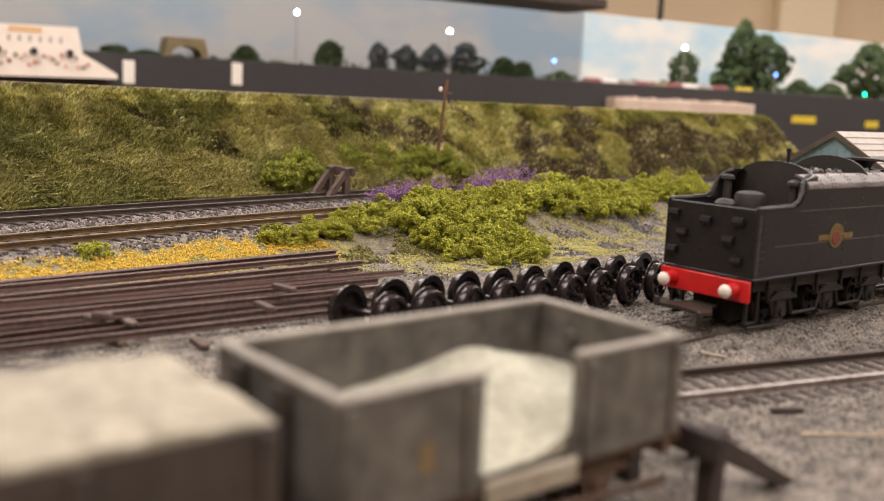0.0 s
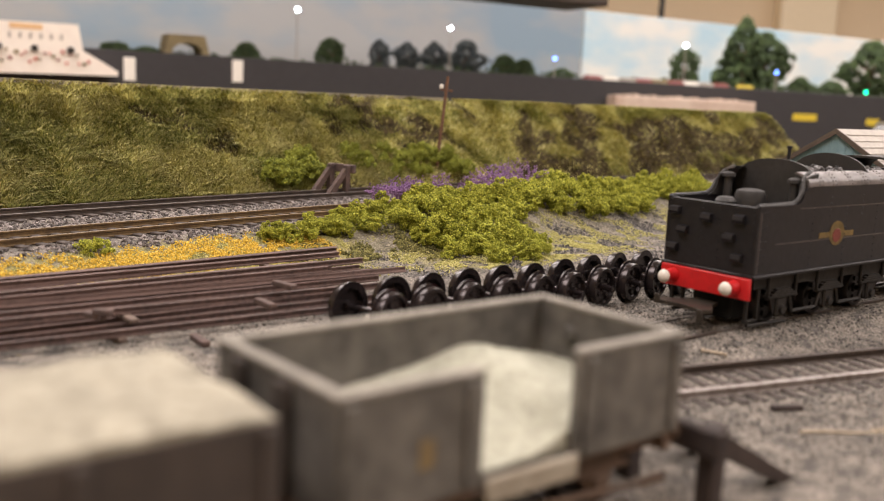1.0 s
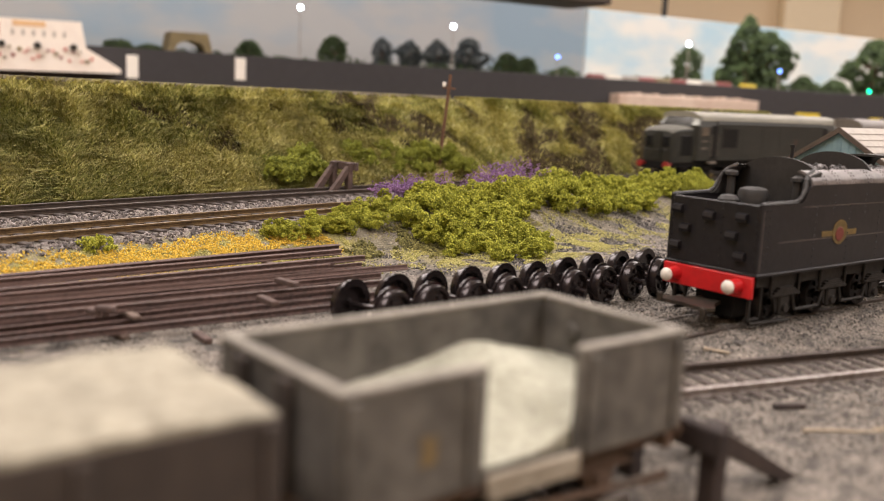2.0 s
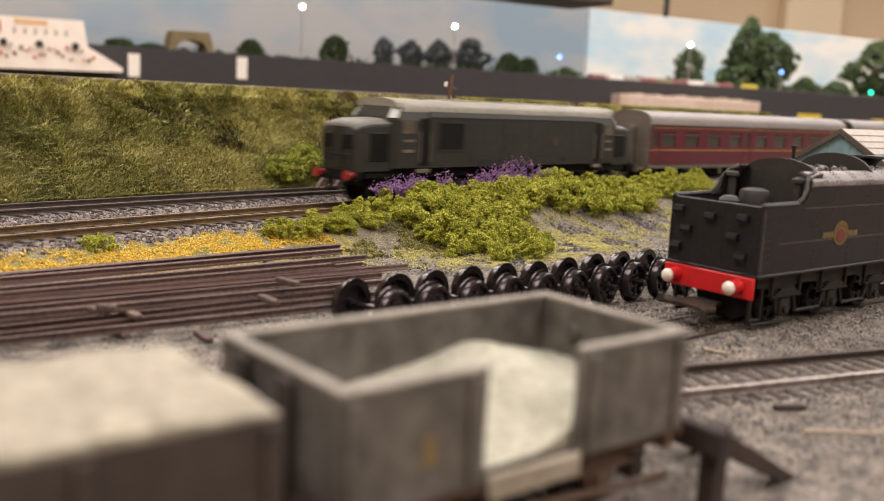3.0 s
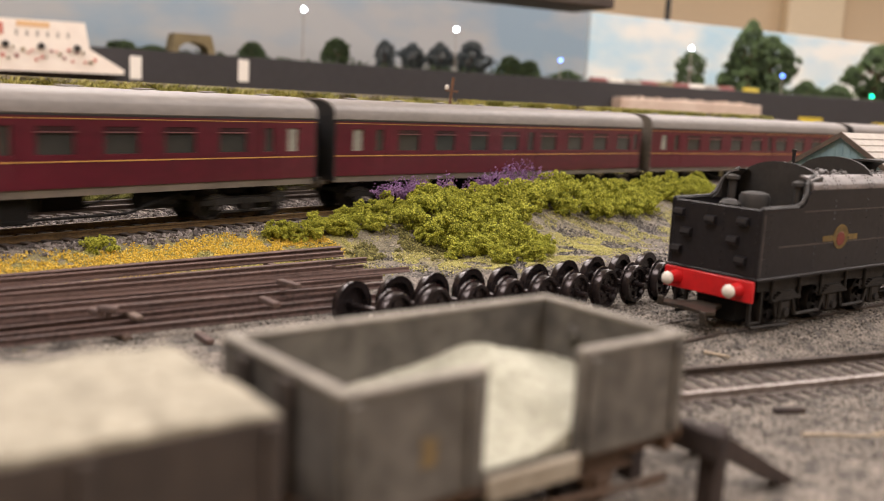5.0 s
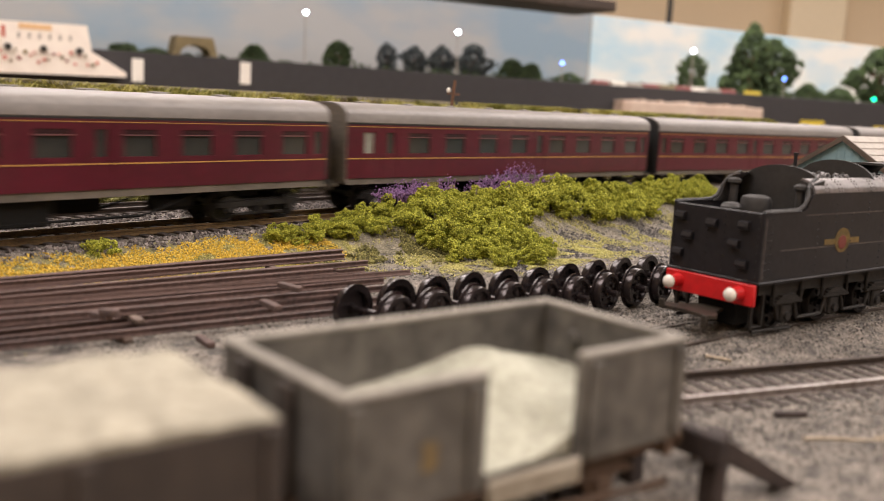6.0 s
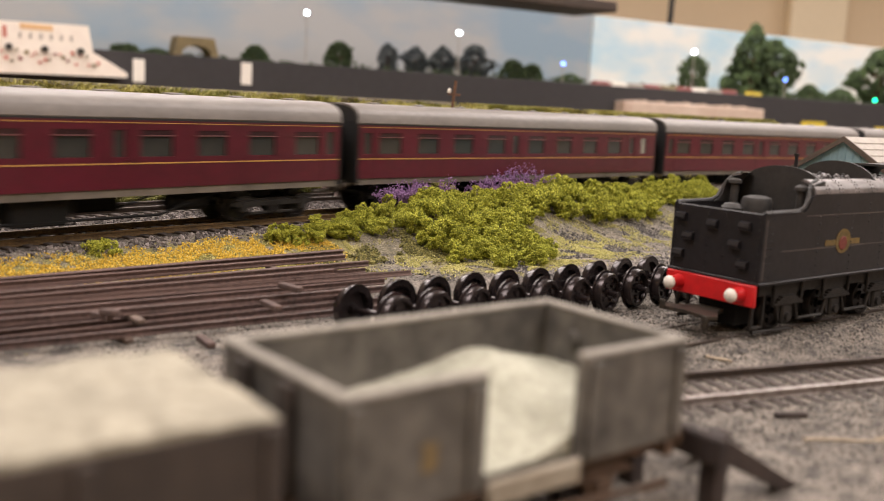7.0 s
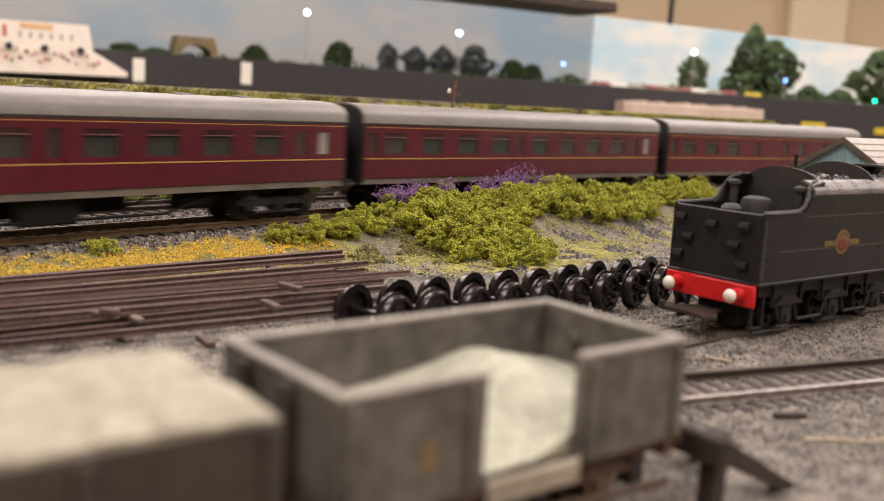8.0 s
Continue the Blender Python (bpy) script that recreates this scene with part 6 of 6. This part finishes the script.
def far_layout():
    top = 132.0
    bm = bmesh.new()
    box(bm, (-2000, 0, -260), (3400, 18, top), 1.5)
    tagged(link("fascia", bm, M_FASCIA, m=far_pose(0, 0)), "charcoal painted fascia board of the far layout", "fascia", kind="structure")
    bm = bmesh.new()
    box(bm, (-2000, 18, top - 30), (3400, 480, top - 8))
    tagged(link("far_baseboard", bm, M_FARGROUND, m=far_pose(0, 0)), "scenic baseboard of the far layout", "baseboard", kind="structure")
    for u in (-1900, -700, 500, 1700, 2900):
        bm = bmesh.new()
        box(bm, (-30, 100, -990), (30, 160, top - 30), 3)
        tagged(link("trestle_leg", bm, M_TIMBER_LIGHT, m=far_pose(u, 0)), "plain timber leg under the far layout", "table leg", "legs of the layouts")
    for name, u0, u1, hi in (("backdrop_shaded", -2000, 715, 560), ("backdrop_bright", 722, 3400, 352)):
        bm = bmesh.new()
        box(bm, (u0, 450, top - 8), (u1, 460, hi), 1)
        tagged(link(name, bm, M_SKY_SHADED if u0 < 0 else M_SKY_LIT, m=far_pose(0, 0)), "printed sky backscene board with soft clouds", "backdrop", kind="structure")
    bm = bmesh.new()
    box(bm, (-2000, -40, 305), (420, 130, 330), 3)
    tagged(link("pelmet", bm, M_PELMET, m=far_pose(0, 0)), "dark overhead pelmet board above the far layout", "pelmet", kind="structure")
    bm = bmesh.new()
    rod(bm, (880, 4000, 380), (880, 4000, 1900), 12, 10)
    tagged(link("hanging_rod", bm, M_KNOB), "thin dark rod hanging from the hall ceiling", "rod")
    # control panel hung on the fascia
    root = group_root("control_panel", far_pose(-850, 0, 80), "white track-diagram control panel with black switches and red lights", "control panel")
    bm = bmesh.new()
    prism(bm, [(-230, -4), (122, 2), (122, 10), (84, 32), (62, 44), (54, 90), (-230, 86)], "y", -62, -2)
    board = part("panel_board", bm, M_PANEL, root, smooth=False)
    for x in (-78, -20, 40):
        bm = bmesh.new()
        rod(bm, (x, -62, 44), (x, -76, 44), 6.5, 14, 5.0)
        part("knob", bm, M_KNOB, root)
    rng = random.Random(8)
    for i in range(22):
        bm = bmesh.new()
        x, z = -88 + i * 7.6 + rng.uniform(-3, 3), rng.choice((20, 25, 31, 36, 40))
        rod(bm, (x, -62, z), (x, -64, z), rng.uniform(2.0, 4.2), 10)
        part("indicator", bm, rng.choice((M_PANELRED, M_PANELRED, M_FARRED, M_STONEARCH)), root)
    bm = bmesh.new()
    box(bm, (-60, -62.6, 76), (-6, -62, 86))
    part("diagram_heading", bm, M_HEADING, board, "faded orange heading bar", smooth=False)
    bm = bmesh.new()
    box(bm, (-88, -62.6, 60), (-81, -62, 80))
    part("diagram_bar", bm, M_PANELRED, board, "red bar on the panel", smooth=False)
    for i in range(6):
        bm = bmesh.new()
        box(bm, (-62 + i * 17, -62.6, 60), (-58 + i * 17, -62, 70))
        part("diagram_bar", bm, M_SHEDROOF, board, smooth=False)
    for u, z in ((-696, 97), (-484, 104)):
        bm = bmesh.new()
        box(bm, (-11, -1.2, -22), (11, 0, 22), 0.4)
        tagged(link("label_card", bm, M_LABEL, m=far_pose(u, 0, z)), "blank white card fixed on the dark fascia", "card", "cards on the fascia")
    for u, z, w in ((1194, 60, 50), (1495, 54, 30)):
        bm = bmesh.new()
        box(bm, (-w, -1.2, -10), (w, 0, 10), 0.4)
        tagged(link("yellow_sign", bm, M_YELLOWSIGN, m=far_pose(u, 0, z)), "small yellow sign fixed on the dark fascia", "sign", "yellow signs")
    bm = bmesh.new()
    box(bm, (463, -40, 60), (950, -2, 95), 2)
    for i in range(16):
        rngx = 475 + i * 29
        box(bm, (rngx, -30, 95), (rngx + 12, -12, 97 + (i * 7) % 5))
    tagged(link("white_shelf", bm, M_LEDGE, m=far_pose(0, 0)), "long cream ledge box fixed on the dark fascia", "ledge")
    # bridge mouth
    root = group_root("bridge", far_pose(-570, 60, top - 8), "ochre stone arched bridge on the far layout", "bridge")
    bm = bmesh.new()
    out = [(-48, 0), (-30, 0)] + [(-30 * math.cos(math.pi * i / 10), 14 + 18 * math.sin(math.pi * i / 10)) for i in range(11)] + [(30, 0), (48, 0), (36, 48), (-38, 48)]
    prism(bm, out, "y", 0, 60)
    part("arch", bm, M_STONEARCH, root, smooth=False)
    trees = ((-223, 150, 60, 62, 0, 0), (-76, 200, 68, 46, 1, 0), (0, 200, 66, 60, 1, 0), (75, 200, 72, 60, 1, 0), (165, 200, 80, 80, 1, 0), (250, 150, 52, 60, 0, 0), (310, 150, 46, 50, 0, 0), (858, 150, 100, 78, 0, 0), (1085, 150, 190, 150, 0, 1), (1195, 170, 160, 130, 0, 0), (1660, 150, 165, 150, 0, 0), (-420, 150, 40, 50, 0, 0), (-700, 120, 22, 60, 0, 0), (-640, 120, 18, 50, 0, 0), (-800, 120, 20, 50, 0, 0), (430, 150, 30, 60, 0, 0), (1340, 150, 50, 70, 0, 0), (1480, 150, 46, 80, 0, 0))
    for i, (u, v, tall, wide, blue, con) in enumerate(trees):
        far_tree(u, v, top - 8, tall * 1.12, wide * 1.2, M_FARBLUE if blue else M_FARTREE, i, "dark green model tree on the far layout", bool(con))
    street_lamp(-336, 60, top - 8, 242, M_LED, "tall lamp glowing white on the far layout")
    street_lamp(40, 60, top - 8, 230, M_LED, "tall lamp glowing white on the far layout")
    street_lamp(771, 60, top - 8, 239, M_LED, "tall lamp glowing white on the far layout")
    street_lamp(342, 60, top - 8, 179, M_LED_BLUE, "small signal glowing blue on the far layout")
    street_lamp(1086, 22, top - 8, 183, M_LED_BLUE, "small signal glowing blue on the far layout")
    street_lamp(1479, 22, top - 8, 144, M_LED_GREEN, "small signal glowing green on the far layout")
    hedge = random.Random(6)
    spots = []
    for _ in range(2600):
        u = hedge.uniform(-900, 2200)
        hgt = 16 + 16 * noise.noise(Vector((u / 60, 2.5, 0))) + 8 * noise.noise(Vector((u / 17, 7.5, 0)))
        spots.append((u, hedge.gauss(120, 12), top - 8 + hedge.uniform(0, max(4, hgt)), hedge.uniform(2.2, 5)))
    ob = new("hedge", crumbs(spots, M_FARTREE, "hedge", seed=5))
    ob.matrix_basis = far_pose(0, 0)
    tagged(ob, "uneven dark hedge along the far layout", "hedge", kind="stuff")
    # stock standing on the far layout
    rng = random.Random(3)
    cols = [M_FARRED, M_LABEL, M_SHEDROOF, M_FARRED, M_STONEARCH]
    for i in range(9):
        bm = bmesh.new()
        box(bm, (-26, -12, 0), (26, 12, 16), 2)
        box(bm, (-22, -9, 16), (22, 9, 20), 2)
        tagged(link("far_wagon", bm, cols[i % 5], m=far_pose(470 + i * 56, 70, top - 8)), "small blurred wagon standing on the far layout", "railway wagon", "wagons of the far layout")
    bm = bmesh.new()
    box(bm, (-26, -10, 0), (26, 10, 18), 3)
    tagged(link("far_van", bm, M_YELLOWSIGN, m=far_pose(990, 45, top - 8)), "small yellow van on the far layout", "van")


def backscene_fill():
    """Added fill lamp without a visible fitting; brightens the far layout's backscene from under its pelmet."""
    lamp = bpy.data.lights.new("pelmet_strip_lamp", "AREA")
    lamp.energy, lamp.color, lamp.shape, lamp.size, lamp.size_y = 0.25, (0.95, 0.97, 1.0), "RECTANGLE", 3.6, 0.05
    ob = new("pelmet_strip_lamp", lamp)
    ob.matrix_basis = far_pose(-200, 120, 300) @ pose(0, 0, 0, 35)


backscene_fill()


def near_stop():
    """Timber stop block at the end of the far track."""
    p = arc(226, -71)
    buffer_stop(mpose(p.x, p.y, RAIL_Z + 1.5, arc_turn(226) + 180), "weathered grey-brown buffer stop by the bank", M_TIMBER_STACK, 22.0, 9.0)


def litter():
    for x, y, turn, L, r in ((79, 258, -14, 7, 0.7), (92, 199, 6, 22, 0.5), (104, 203, 24, 14, 0.45)):
        bm = bmesh.new()
        rng = random.Random(L)
        p = Vector((-L / 2, 0, 0))
        for k in range(5):
            q = p + Vector((L / 5, rng.uniform(-0.5, 0.5), rng.uniform(-0.15, 0.15)))
            rod(bm, p, q, r * (1 - 0.08 * k), 7, r * (0.92 - 0.08 * k))
            p = q
        z = ground_z(x, y) + r * 0.8
        tagged(link("twig", bm, M_TWIG, m=mpose(x, y, z, turn)), "pale dry twig lying on the ash", "twig", "twigs on the ash")
    bm = bmesh.new()
    box(bm, (-4, -0.9, -0.4), (4, 0.9, 0.8), 0.2)
    tagged(link("timber_scrap", bm, M_TIMBER, m=mpose(83.6, 213.4, YARD_Z + 0.4, 10)), "dark scrap of timber on the ash", "timber")


shed()
post_by_tender()
bank_pole()
bank_kerb()
near_stop()
litter()
far_layout()

motions()
